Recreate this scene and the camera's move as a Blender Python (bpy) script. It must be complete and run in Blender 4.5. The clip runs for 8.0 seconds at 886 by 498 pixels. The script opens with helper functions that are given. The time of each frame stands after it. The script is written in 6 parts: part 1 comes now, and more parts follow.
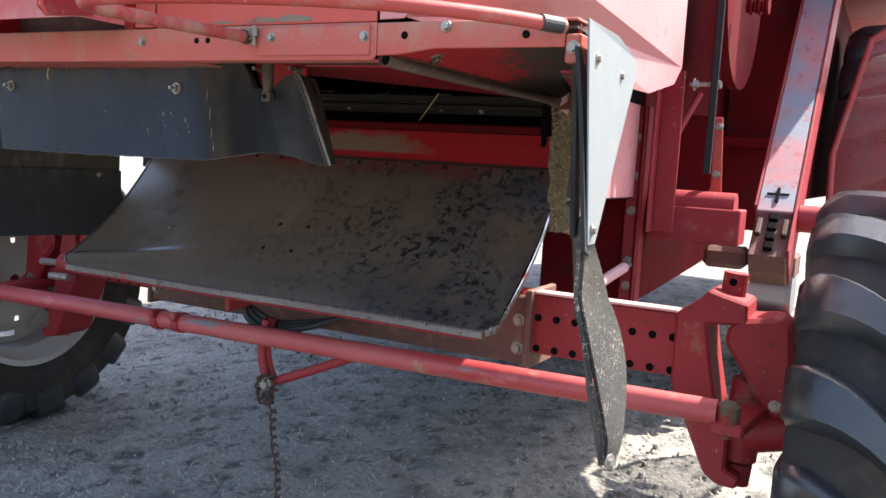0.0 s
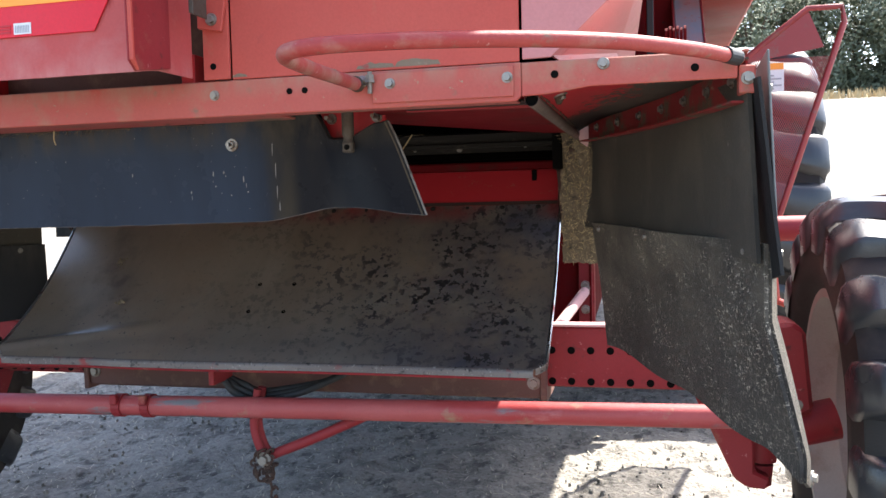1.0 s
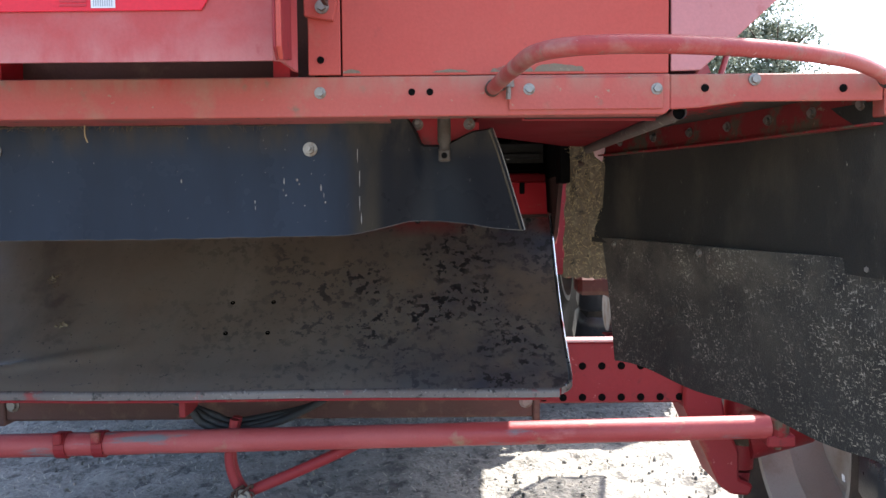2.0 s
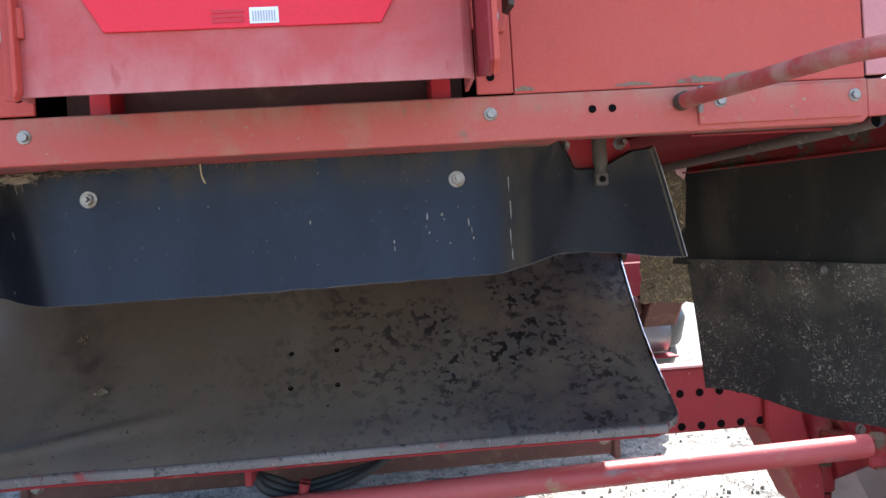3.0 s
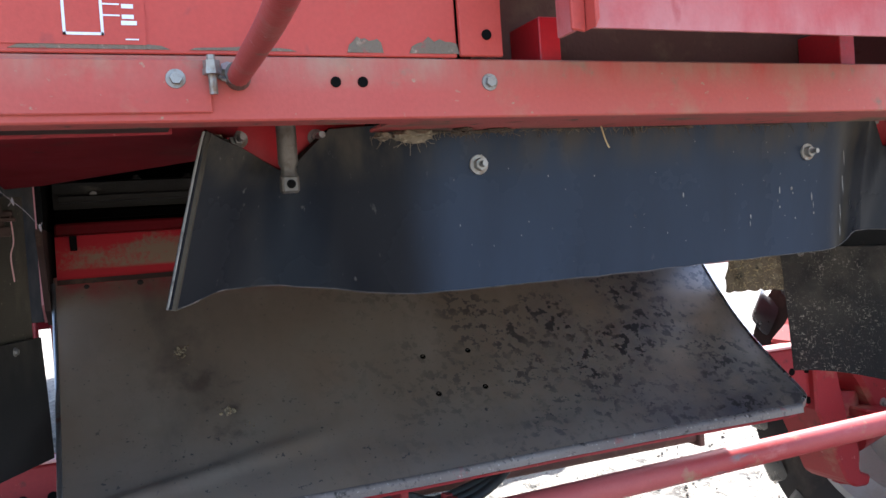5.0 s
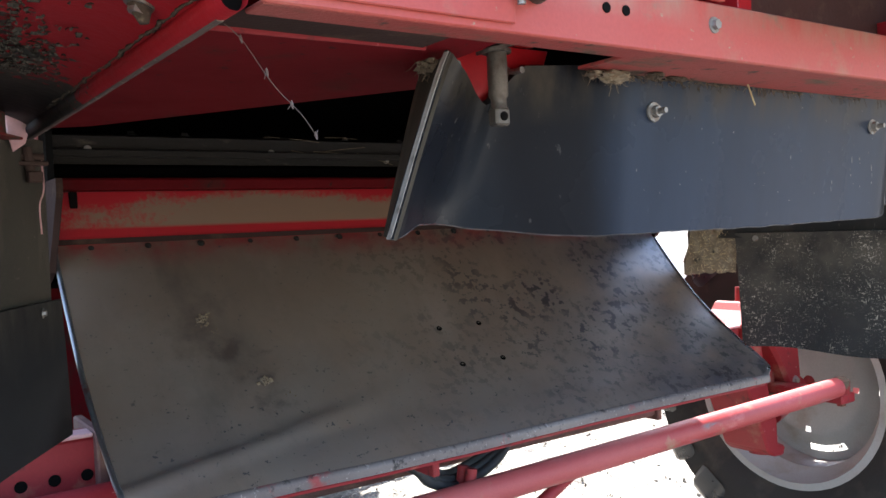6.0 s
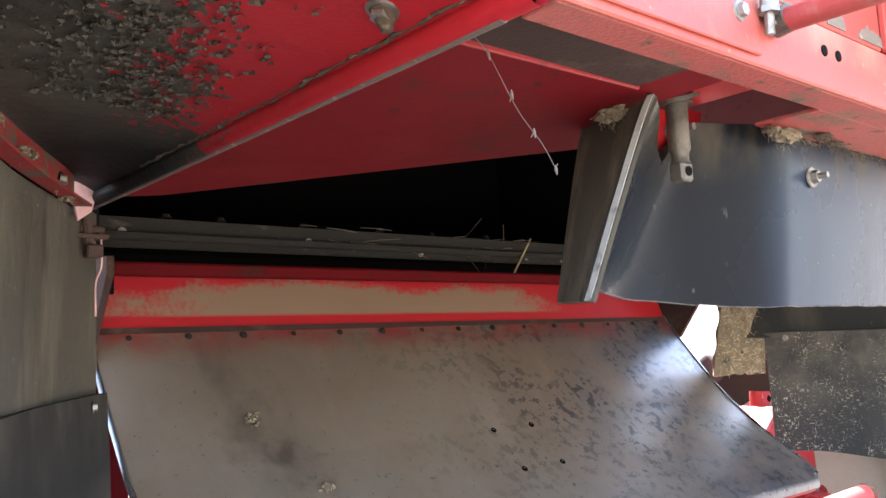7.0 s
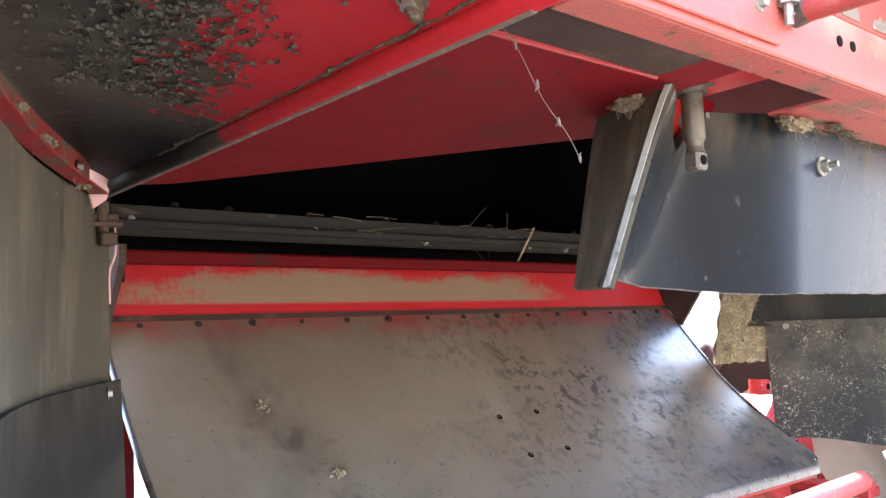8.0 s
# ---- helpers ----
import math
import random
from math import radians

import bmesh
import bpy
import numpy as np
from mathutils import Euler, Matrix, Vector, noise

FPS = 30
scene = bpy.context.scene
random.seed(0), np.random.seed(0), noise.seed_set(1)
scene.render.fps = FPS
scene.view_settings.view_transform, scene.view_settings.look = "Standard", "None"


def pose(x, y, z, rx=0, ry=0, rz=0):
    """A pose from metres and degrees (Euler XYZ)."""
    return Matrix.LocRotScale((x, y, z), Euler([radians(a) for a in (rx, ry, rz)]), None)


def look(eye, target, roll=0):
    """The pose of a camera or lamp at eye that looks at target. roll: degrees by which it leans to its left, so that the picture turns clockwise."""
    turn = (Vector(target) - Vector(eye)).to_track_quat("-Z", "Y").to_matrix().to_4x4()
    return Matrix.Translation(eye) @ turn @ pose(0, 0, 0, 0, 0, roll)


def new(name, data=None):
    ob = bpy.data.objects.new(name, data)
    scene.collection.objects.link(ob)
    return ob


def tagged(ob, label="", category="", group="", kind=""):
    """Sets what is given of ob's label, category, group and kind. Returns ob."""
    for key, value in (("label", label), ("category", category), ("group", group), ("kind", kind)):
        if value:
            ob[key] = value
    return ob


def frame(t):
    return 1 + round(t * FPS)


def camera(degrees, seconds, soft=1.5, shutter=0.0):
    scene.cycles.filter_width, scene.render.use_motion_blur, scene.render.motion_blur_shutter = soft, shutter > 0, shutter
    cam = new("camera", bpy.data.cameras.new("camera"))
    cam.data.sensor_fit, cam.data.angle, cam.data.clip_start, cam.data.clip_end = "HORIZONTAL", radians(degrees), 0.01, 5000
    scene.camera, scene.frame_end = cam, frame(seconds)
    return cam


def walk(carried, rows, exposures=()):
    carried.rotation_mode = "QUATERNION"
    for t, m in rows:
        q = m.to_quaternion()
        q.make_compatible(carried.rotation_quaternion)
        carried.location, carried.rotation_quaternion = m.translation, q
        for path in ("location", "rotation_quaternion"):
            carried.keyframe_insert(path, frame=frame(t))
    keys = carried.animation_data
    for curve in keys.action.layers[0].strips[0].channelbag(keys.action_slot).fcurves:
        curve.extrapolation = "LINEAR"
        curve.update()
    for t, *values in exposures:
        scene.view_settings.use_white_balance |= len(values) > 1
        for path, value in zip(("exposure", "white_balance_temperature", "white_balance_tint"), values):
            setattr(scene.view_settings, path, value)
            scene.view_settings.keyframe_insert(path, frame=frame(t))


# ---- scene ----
cam = camera(55.5, 8.0)
PATH = [
    (0, (1.444, -1.066, 0.986), (0.518, 0.694, 0.776), 3.3),
    (0.5, (1.239, -1.257, 0.998), (0.563, 0.619, 0.844), 1.3),
    (1, (0.928, -1.204, 0.988), (0.451, 0.735, 0.873), -1.4),
    (1.2, (0.826, -1.182, 1.004), (0.437, 0.777, 0.893), -2.6),
    (2.3, (0.319, -1.154, 1.001), (0.421, 0.842, 0.931), -1.4),
    (2.5, (0.252, -1.084, 1.009), (0.39, 0.911, 1.021), -3.5),
    (3, (0.11, -1.01, 1.023), (0.294, 0.981, 0.98), -3.6),
    (3.5, (-0.119, -1.041, 1.036), (0.247, 0.925, 1.005), -3.7),
    (4, (-0.295, -1.017, 1.035), (0.173, 0.927, 0.976), -3.8),
    (4.5, (-0.451, -0.831, 1.027), (0.099, 1.092, 1.001), -5.6),
    (4.7, (-0.51, -0.766, 1.024), (0.108, 1.136, 0.987), -4.4),
    (5.8, (-0.946, -0.619, 0.997), (0.152, 1.052, 0.956), -4.9),
    (6, (-0.979, -0.524, 0.97), (0.172, 1.111, 0.925), -2.6),
    (6.2, (-0.998, -0.436, 0.956), (0.188, 1.174, 0.908), -3.1),
    (6.5, (-1.072, -0.342, 0.925), (0.159, 1.231, 1.019), -3.6),
    (7, (-1.106, -0.304, 0.931), (0.184, 1.207, 1.163), -2.7),
    (7.5, (-1.115, -0.297, 0.933), (0.194, 1.194, 1.182), -2.5),
    (8, (-1.129, -0.297, 0.929), (0.172, 1.208, 1.136), -2.7),
]
EXPOSURES = [(0, 2.5, 6600, 10), (1, 2.6, 6600, 10), (2.5, 2.65, 6200, 10), (3.5, 2.8, 6150, 10), (4.5, 2.8, 6150, 10), (6, 3.12, 6350, 10), (6.5, 3.55, 6600, 10), (7, 4.4, 6750, 10), (8, 4.7, 6750, 10)]
walk(cam, [(t, look(eye, target, roll)) for t, eye, target, roll in PATH], EXPOSURES)

# ---- world, sun, exposure ----
SUN_EL, SUN_AZ = 54.4, 53.2          # azimuth counted from +x towards +y
world = bpy.data.worlds.new("world")
scene.world = world
world.use_nodes = True
wn, wl = world.node_tree.nodes, world.node_tree.links
sky = wn.new("ShaderNodeTexSky")
sky.sky_type, sky.sun_disc = "NISHITA", False
sky.sun_elevation, sky.sun_rotation = radians(SUN_EL), radians(90 - SUN_AZ)
sky.dust_density, sky.air_density = 2.0, 1.0
wl.new(sky.outputs[0], wn["Background"].inputs[0])
wn["Background"].inputs[1].default_value = 0.114
sun = new("sun", bpy.data.lights.new("sun", "SUN"))
sun.data.energy, sun.data.angle, sun.data.color = 3.25, radians(0.55), (1.0, 0.96, 0.9)
e, a = radians(SUN_EL), radians(SUN_AZ)
sun.matrix_world = look((30 * math.cos(e) * math.cos(a), 30 * math.cos(e) * math.sin(a), 30 * math.sin(e)), (0, 0, 0))


# ---- materials ----
def node_mat(name):
    m = bpy.data.materials.new(name)
    m.use_nodes = True
    return m, m.node_tree.nodes, m.node_tree.links, m.node_tree.nodes["Principled BSDF"]


def noise_mask(n, l, scale, lo, hi, detail=6.0, stretch=(1, 1, 1)):
    """A 0 to 1 mask from object-space noise between two levels."""
    tc, mp, nz, rp = n.new("ShaderNodeTexCoord"), n.new("ShaderNodeMapping"), n.new("ShaderNodeTexNoise"), n.new("ShaderNodeMapRange")
    mp.inputs["Scale"].default_value = stretch
    nz.inputs["Scale"].default_value, nz.inputs["Detail"].default_value, nz.inputs["Roughness"].default_value = scale, detail, 0.62
    rp.inputs["From Min"].default_value, rp.inputs["From Max"].default_value = lo, hi
    l.new(tc.outputs["Object"], mp.inputs[0])
    l.new(mp.outputs[0], nz.inputs["Vector"])
    l.new(nz.outputs["Fac"], rp.inputs["Value"])
    return rp.outputs[0], nz.outputs["Fac"]


def mixed(n, l, fac, a, b):
    mx = n.new("ShaderNodeMix")
    mx.data_type = "RGBA"
    for sock, v in ((mx.inputs[0], fac), (mx.inputs[6], a), (mx.inputs[7], b)):
        if isinstance(v, (int, float)):
            sock.default_value = v
        elif isinstance(v, tuple):
            sock.default_value = (*v, 1)
        else:
            l.new(v, sock)
    return mx.outputs[2]


def bumped(n, l, bsdf, height, strength, distance=0.01):
    b = n.new("ShaderNodeBump")
    b.inputs["Strength"].default_value, b.inputs["Distance"].default_value = strength, distance
    l.new(height, b.inputs["Height"])
    l.new(b.outputs[0], bsdf.inputs["Normal"])


def worn(name, base, second, layers=(), rough=0.5, metal=0.0, bump=0.15, grain=220.0, big=2.2, spec=0.5, rough2=None, mottle=0.10, depth=0.002):
    """Base colour clouded towards a second colour, then layers of (colour, scale, lo, hi, stretch) over it."""
    m, n, l, p = node_mat(name)
    cloud, _ = noise_mask(n, l, big, 0.35, 0.7)
    col = mixed(n, l, cloud, base, second)
    for c, s, lo, hi, st in layers:
        mask, _ = noise_mask(n, l, s, lo, hi, 8.0, st)
        col = mixed(n, l, mask, col, c)
    fine, raw = noise_mask(n, l, grain, 0.3, 0.7, 3.0)
    tint = n.new("ShaderNodeMix")
    tint.data_type, tint.blend_type = "RGBA", "MULTIPLY"
    tint.inputs[0].default_value = mottle
    l.new(col, tint.inputs[6])
    l.new(fine, tint.inputs[7])
    l.new(tint.outputs[2], p.inputs["Base Color"])
    rr = n.new("ShaderNodeMapRange")
    rr.inputs["To Min"].default_value, rr.inputs["To Max"].default_value = rough, rough2 if rough2 is not None else min(1.0, rough + 0.25)
    l.new(cloud, rr.inputs["Value"])
    l.new(rr.outputs[0], p.inputs["Roughness"])
    p.inputs["Metallic"].default_value = metal
    p.inputs["Specular IOR Level"].default_value = spec
    bumped(n, l, p, raw, bump, depth)
    return m


ONE = (1, 1, 1)
DUST = (0.30, 0.20, 0.12)
RED = worn("faded_red_paint", (0.43, 0.052, 0.037), (0.45, 0.088, 0.066), ((DUST, 9.0, 0.60, 0.88, (1, 1, 0.6)), ((0.25, 0.05, 0.045), 30.0, 0.62, 0.78, ONE), ((0.33, 0.036, 0.030), 3.5, 0.50, 0.72, (1, 1, 0.4))), 0.45, bump=0.10, spec=0.25)
ROD = worn("scraped_rod_paint", (0.33, 0.028, 0.030), (0.40, 0.085, 0.080), (((0.16, 0.15, 0.155), 9.0, 0.63, 0.68, (0.22, 1, 1)), ((0.42, 0.10, 0.095), 20.0, 0.58, 0.70, (0.4, 1, 1)), (DUST, 14.0, 0.62, 0.78, ONE)), 0.45, bump=0.2)
# paler copy of the red; sun on hood corner and sides is in the colour
RED_SUNLIT = worn("sunlit_red_paint", (0.46, 0.15, 0.145), (0.50, 0.20, 0.19), ((DUST, 9.0, 0.60, 0.85, ONE), ((0.36, 0.08, 0.075), 22.0, 0.60, 0.74, ONE)), 0.42, bump=0.08)
RED_DUSTY = worn("dusty_red_paint", (0.40, 0.057, 0.042), (0.42, 0.100, 0.076), ((DUST, 7.0, 0.54, 0.76, ONE), ((0.20, 0.12, 0.08), 26.0, 0.60, 0.72, ONE), ((0.30, 0.22, 0.14), 90.0, 0.64, 0.70, ONE)), 0.5, spec=0.35)
RED_GRIMY = worn("grime_caked_red_paint", (0.36, 0.060, 0.052), (0.36, 0.11, 0.09), (((0.13, 0.095, 0.062), 15.0, 0.55, 0.66, (0.5, 1, 1)), ((0.07, 0.052, 0.036), 40.0, 0.58, 0.68, ONE)), 0.6, spec=0.3, bump=0.5)
RED_DEEP = worn("deep_red_paint", (0.50, 0.010, 0.016), (0.44, 0.018, 0.022), (((0.16, 0.05, 0.035), 18.0, 0.60, 0.74, ONE),), 0.35)
# darker copy of the machine red, with shade put into its colour
RED_SHADE = worn("shade_darkened_red_paint", (0.115, 0.003, 0.005), (0.085, 0.005, 0.006), (((0.05, 0.018, 0.013), 9.0, 0.56, 0.74, ONE), ((0.03, 0.016, 0.012), 55.0, 0.63, 0.70, ONE)), 0.6, spec=0.08)
# ceiling red darkened in colour for the dim underside, with brown smudges
RED_CEILING = worn("shade_darkened_ceiling_red", (0.170, 0.006, 0.010), (0.135, 0.010, 0.012), (((0.07, 0.028, 0.020), 9.0, 0.58, 0.76, ONE), ((0.26, 0.10, 0.085), 6.0, 0.70, 0.76, (0.25, 1, 1)), ((0.04, 0.022, 0.016), 55.0, 0.64, 0.70, ONE)), 0.55, spec=0.10)
RED_AXLE = worn("weathered_axle_red", (0.235, 0.012, 0.017), (0.26, 0.030, 0.032), ((DUST, 8.0, 0.60, 0.84, ONE), ((0.10, 0.025, 0.022), 34.0, 0.60, 0.72, ONE), ((0.40, 0.15, 0.14), 55.0, 0.66, 0.72, ONE)), 0.45, bump=0.12, spec=0.3)
# red lightened to pink; sun on the flange and link is in the colour
PALE_PINK = worn("pale_pink_paint", (0.68, 0.40, 0.38), (0.60, 0.32, 0.30), ((DUST, 20.0, 0.6, 0.75, ONE),), 0.6)
GRIME = worn("packed_brown_grime", (0.085, 0.058, 0.036), (0.050, 0.034, 0.022), (((0.17, 0.125, 0.08), 70.0, 0.57, 0.66, ONE),), 0.95, bump=1.0, grain=140.0)
RED_DARK = worn("grimy_dark_red_paint", (0.27, 0.020, 0.024), (0.27, 0.048, 0.046), (((0.16, 0.11, 0.08), 14.0, 0.55, 0.74, ONE),), 0.42)
RAIL_PAINT = worn("rubbed_rail_paint", (0.30, 0.030, 0.028), (0.36, 0.075, 0.062), (((0.34, 0.17, 0.13), 16.0, 0.50, 0.70, (0.5, 1, 1)), ((0.20, 0.12, 0.085), 34.0, 0.58, 0.70, ONE), ((0.48, 0.26, 0.23), 60.0, 0.66, 0.72, ONE)), 0.45, bump=0.25, spec=0.3)
RUBBER = worn("black_rubber_sheet", (0.0060, 0.0072, 0.0105), (0.0085, 0.0095, 0.0130), (((0.026, 0.022, 0.018), 5.0, 0.60, 0.85, (1, 1, 0.35)), ((0.07, 0.065, 0.06), 120.0, 0.66, 0.72, (1, 1, 0.4))), 0.22, bump=0.05, rough2=0.36, spec=0.10)
RUBBER_DUST = worn("dusty_rubber_belting", (0.032, 0.028, 0.021), (0.064, 0.054, 0.039), (((0.125, 0.103, 0.072), 10.0, 0.48, 0.74, (1, 1, 0.3)), ((0.02, 0.018, 0.016), 16.0, 0.60, 0.68, (1, 1, 0.25)), ((0.24, 0.20, 0.15), 150.0, 0.66, 0.70, ONE)), 0.75, bump=0.5, grain=420.0, spec=0.25)
RUBBER_DARK = worn("smeared_dark_belting", (0.012, 0.0115, 0.011), (0.032, 0.028, 0.022), (((0.060, 0.050, 0.036), 8.0, 0.50, 0.78, (1, 1, 0.5)), ((0.10, 0.088, 0.07), 130.0, 0.66, 0.71, (1, 1, 0.4)), ((0.28, 0.24, 0.19), 60.0, 0.71, 0.74, (1, 1, 0.5))), 0.7, bump=0.5, grain=420.0, spec=0.25)
FLAP_DUST = worn("brown_dusted_rubber", (0.035, 0.029, 0.022), (0.10, 0.080, 0.056), (((0.17, 0.138, 0.095), 12.0, 0.52, 0.72, (1, 1, 0.25)), ((0.02, 0.018, 0.016), 20.0, 0.58, 0.68, (1, 1, 0.3))), 0.85, bump=0.5, grain=300.0, spec=0.2)
RED_RAIL = worn("grimy_rail_red", (0.24, 0.016, 0.018), (0.20, 0.030, 0.028), (((0.10, 0.075, 0.05), 22.0, 0.50, 0.60, ONE), ((0.25, 0.20, 0.13), 60.0, 0.62, 0.70, ONE)), 0.6, spec=0.2, bump=0.5)
EDGE = worn("pale_rubber_edge", (0.31, 0.285, 0.255), (0.20, 0.18, 0.16), (((0.08, 0.066, 0.053), 38.0, 0.54, 0.66, ONE),), 0.9, bump=0.6)
EDGE_WORN = worn("smeared_rubber_edge", (0.15, 0.125, 0.115), (0.09, 0.075, 0.07), (((0.02, 0.02, 0.022), 30.0, 0.50, 0.60, ONE), ((0.30, 0.24, 0.22), 75.0, 0.60, 0.68, ONE)), 0.8)
RUBBER_PLAIN = worn("plain_black_belting", (0.008, 0.008, 0.009), (0.015, 0.014, 0.013), (((0.055, 0.047, 0.035), 7.0, 0.58, 0.82, (1, 1, 0.5)),), 0.55, bump=0.3, grain=420.0, spec=0.25)
FELT = worn("chaff_matted_carpet", (0.155, 0.115, 0.072), (0.085, 0.066, 0.042), (((0.24, 0.19, 0.12), 60.0, 0.54, 0.66, ONE), ((0.03, 0.024, 0.018), 34.0, 0.56, 0.66, ONE)), 0.95, bump=1.0, grain=160.0)
STEEL_EDGE = worn("bare_steel_edge", (0.19, 0.165, 0.155), (0.125, 0.098, 0.092), (((0.26, 0.05, 0.05), 14.0, 0.60, 0.70, ONE), ((0.04, 0.035, 0.032), 60.0, 0.56, 0.66, ONE), ((0.32, 0.29, 0.27), 110.0, 0.60, 0.68, ONE)), 0.5, metal=0.35, bump=0.3)
BOLT = worn("zinc_plated_steel", (0.34, 0.32, 0.29), (0.22, 0.19, 0.16), (((0.16, 0.10, 0.06), 60.0, 0.50, 0.66, ONE),), 0.4, metal=0.7)
HOOK = worn("dull_hook_steel", (0.120, 0.100, 0.080), (0.078, 0.060, 0.046), (((0.07, 0.048, 0.032), 70.0, 0.5, 0.7, ONE),), 0.5, metal=0.5, bump=0.4)
GALV = worn("pale_sheet_metal", (0.185, 0.198, 0.198), (0.15, 0.16, 0.157), (((0.22, 0.20, 0.17), 12.0, 0.60, 0.8, ONE), ((0.20, 0.16, 0.12), 60.0, 0.66, 0.74, ONE)), 0.55, metal=0.1)
BRIGHT = worn("polished_bare_steel", (0.42, 0.43, 0.45), (0.26, 0.25, 0.24), (((0.25, 0.07, 0.06), 14.0, 0.58, 0.66, ONE),), 0.22, metal=0.9, bump=0.1)
RUST = worn("rusty_brown_steel", (0.15, 0.065, 0.05), (0.11, 0.055, 0.042), (((0.22, 0.13, 0.08), 20.0, 0.52, 0.75, ONE),), 0.7, metal=0.1, bump=0.3)
STEEL_BARE = worn("scoured_bare_steel", (0.42, 0.43, 0.46), (0.32, 0.31, 0.31), (((0.22, 0.15, 0.10), 9.0, 0.52, 0.68, ONE),), 0.35, metal=0.7)
RUST_DARK = worn("dark_rusty_steel", (0.050, 0.026, 0.021), (0.035, 0.020, 0.016), (((0.10, 0.06, 0.04), 20.0, 0.56, 0.75, ONE),), 0.75, bump=0.3, spec=0.2)
WORN_TAN = worn("worn_dusty_steel", (0.17, 0.125, 0.10), (0.11, 0.08, 0.066), (((0.20, 0.035, 0.030), 12.0, 0.56, 0.66, (1, 0.3, 1)), ((0.30, 0.25, 0.19), 60.0, 0.58, 0.68, ONE)), 0.6, metal=0.2, bump=0.4)
CHAIN = worn("rusted_chain", (0.10, 0.06, 0.045), (0.07, 0.04, 0.03), (), 0.7, metal=0.4, bump=0.6)
BLACK = worn("black_hose_rubber", (0.015, 0.015, 0.016), (0.03, 0.03, 0.03), (((0.12, 0.1, 0.08), 30.0, 0.6, 0.8, ONE),), 0.45)
# near-black colour stands in for the unlit chamber and open bores
NEAR_BLACK = worn("near_black_steel", (0.0035, 0.003, 0.0028), (0.006, 0.005, 0.004), (), 0.9, spec=0.08)
KNIFE = worn("dusty_chopper_steel", (0.014, 0.012, 0.010), (0.028, 0.023, 0.018), (((0.10, 0.08, 0.058), 34.0, 0.61, 0.73, (0.4, 1, 1)),), 0.75, metal=0.2, bump=0.8)
BLACK_SHEET = worn("thick_black_rubber", (0.008, 0.008, 0.009), (0.014, 0.014, 0.014), (((0.06, 0.054, 0.042), 9.0, 0.60, 0.80, (1, 1, 0.3)),), 0.5, bump=0.3, spec=0.3)
TYRE = worn("tractor_tyre_rubber", (0.016, 0.018, 0.022), (0.028, 0.030, 0.034), (((0.085, 0.080, 0.072), 5.0, 0.56, 0.80, ONE), ((0.008, 0.008, 0.009), 12.0, 0.54, 0.70, ONE), ((0.12, 0.11, 0.095), 45.0, 0.66, 0.74, ONE)), 0.26, bump=0.25, rough2=0.50, spec=0.6)
TYRE_DIRTY = worn("earth_stained_tyre_rubber", (0.013, 0.012, 0.012), (0.026, 0.022, 0.019), (((0.060, 0.048, 0.036), 7.0, 0.52, 0.76, ONE),), 0.6, bump=0.4, spec=0.3)
RIM = worn("grey_wheel_paint", (0.36, 0.35, 0.33), (0.28, 0.26, 0.24), (((0.20, 0.15, 0.11), 8.0, 0.55, 0.8, ONE),), 0.5)
PINK = worn("sun_bleached_elevator_paint", (0.44, 0.14, 0.13), (0.25, 0.20, 0.21), (((0.20, 0.21, 0.25), 5.0, 0.42, 0.62, (1, 1, 0.6)), ((0.30, 0.06, 0.06), 16.0, 0.56, 0.66, ONE)), 0.4)
DUSTY_METAL = worn("chipped_patch", (0.14, 0.105, 0.075), (0.20, 0.15, 0.105), (((0.30, 0.05, 0.045), 60.0, 0.56, 0.66, ONE), ((0.30, 0.24, 0.17), 120.0, 0.58, 0.68, ONE)), 0.9, bump=0.8)
ORANGE = worn("fluorescent_orange_sheet", (0.95, 0.30, 0.02), (0.95, 0.33, 0.04), (), 0.4, bump=0.02)
SIGNRED = worn("reflective_red_sheet", (0.64, 0.014, 0.030), (0.67, 0.020, 0.040), (), 0.35, bump=0.05, spec=0.3)
WHITE = worn("white_sticker", (0.72, 0.72, 0.74), (0.66, 0.66, 0.68), (), 0.5, bump=0.02)
PRINT = worn("dark_red_print", (0.45, 0.015, 0.025), (0.45, 0.015, 0.025), (), 0.5, bump=0.02)
GREYPRINT = worn("grey_print", (0.35, 0.35, 0.38), (0.35, 0.35, 0.38), (), 0.5, bump=0.02)
CHAFF = worn("grey_brown_chaff", (0.15, 0.112, 0.068), (0.10, 0.076, 0.048), (((0.28, 0.22, 0.14), 300.0, 0.58, 0.64, ONE),), 0.9, bump=0.1)
PALE_STRAW = worn("bleached_straw", (0.48, 0.43, 0.34), (0.37, 0.32, 0.24), (), 0.8, bump=0.1)
STRAW = worn("dry_straw", (0.50, 0.38, 0.20), (0.40, 0.29, 0.15), (), 0.8, bump=0.1)
CAKE = worn("dark_caked_chaff", (0.060, 0.052, 0.042), (0.100, 0.087, 0.068), (((0.12, 0.105, 0.08), 150.0, 0.58, 0.66, ONE),), 0.95, bump=0.8, spec=0.1)
WEB = worn("dusty_cobweb", (0.15, 0.11, 0.10), (0.12, 0.09, 0.08), (), 0.9, bump=0.1)
LEAF = worn("tree_foliage", (0.12, 0.145, 0.085), (0.17, 0.19, 0.13), (), 0.7, big=0.8, grain=6.0)
BARK = worn("tree_bark", (0.14, 0.10, 0.07), (0.09, 0.07, 0.05), (), 0.9, bump=0.6, grain=30.0)
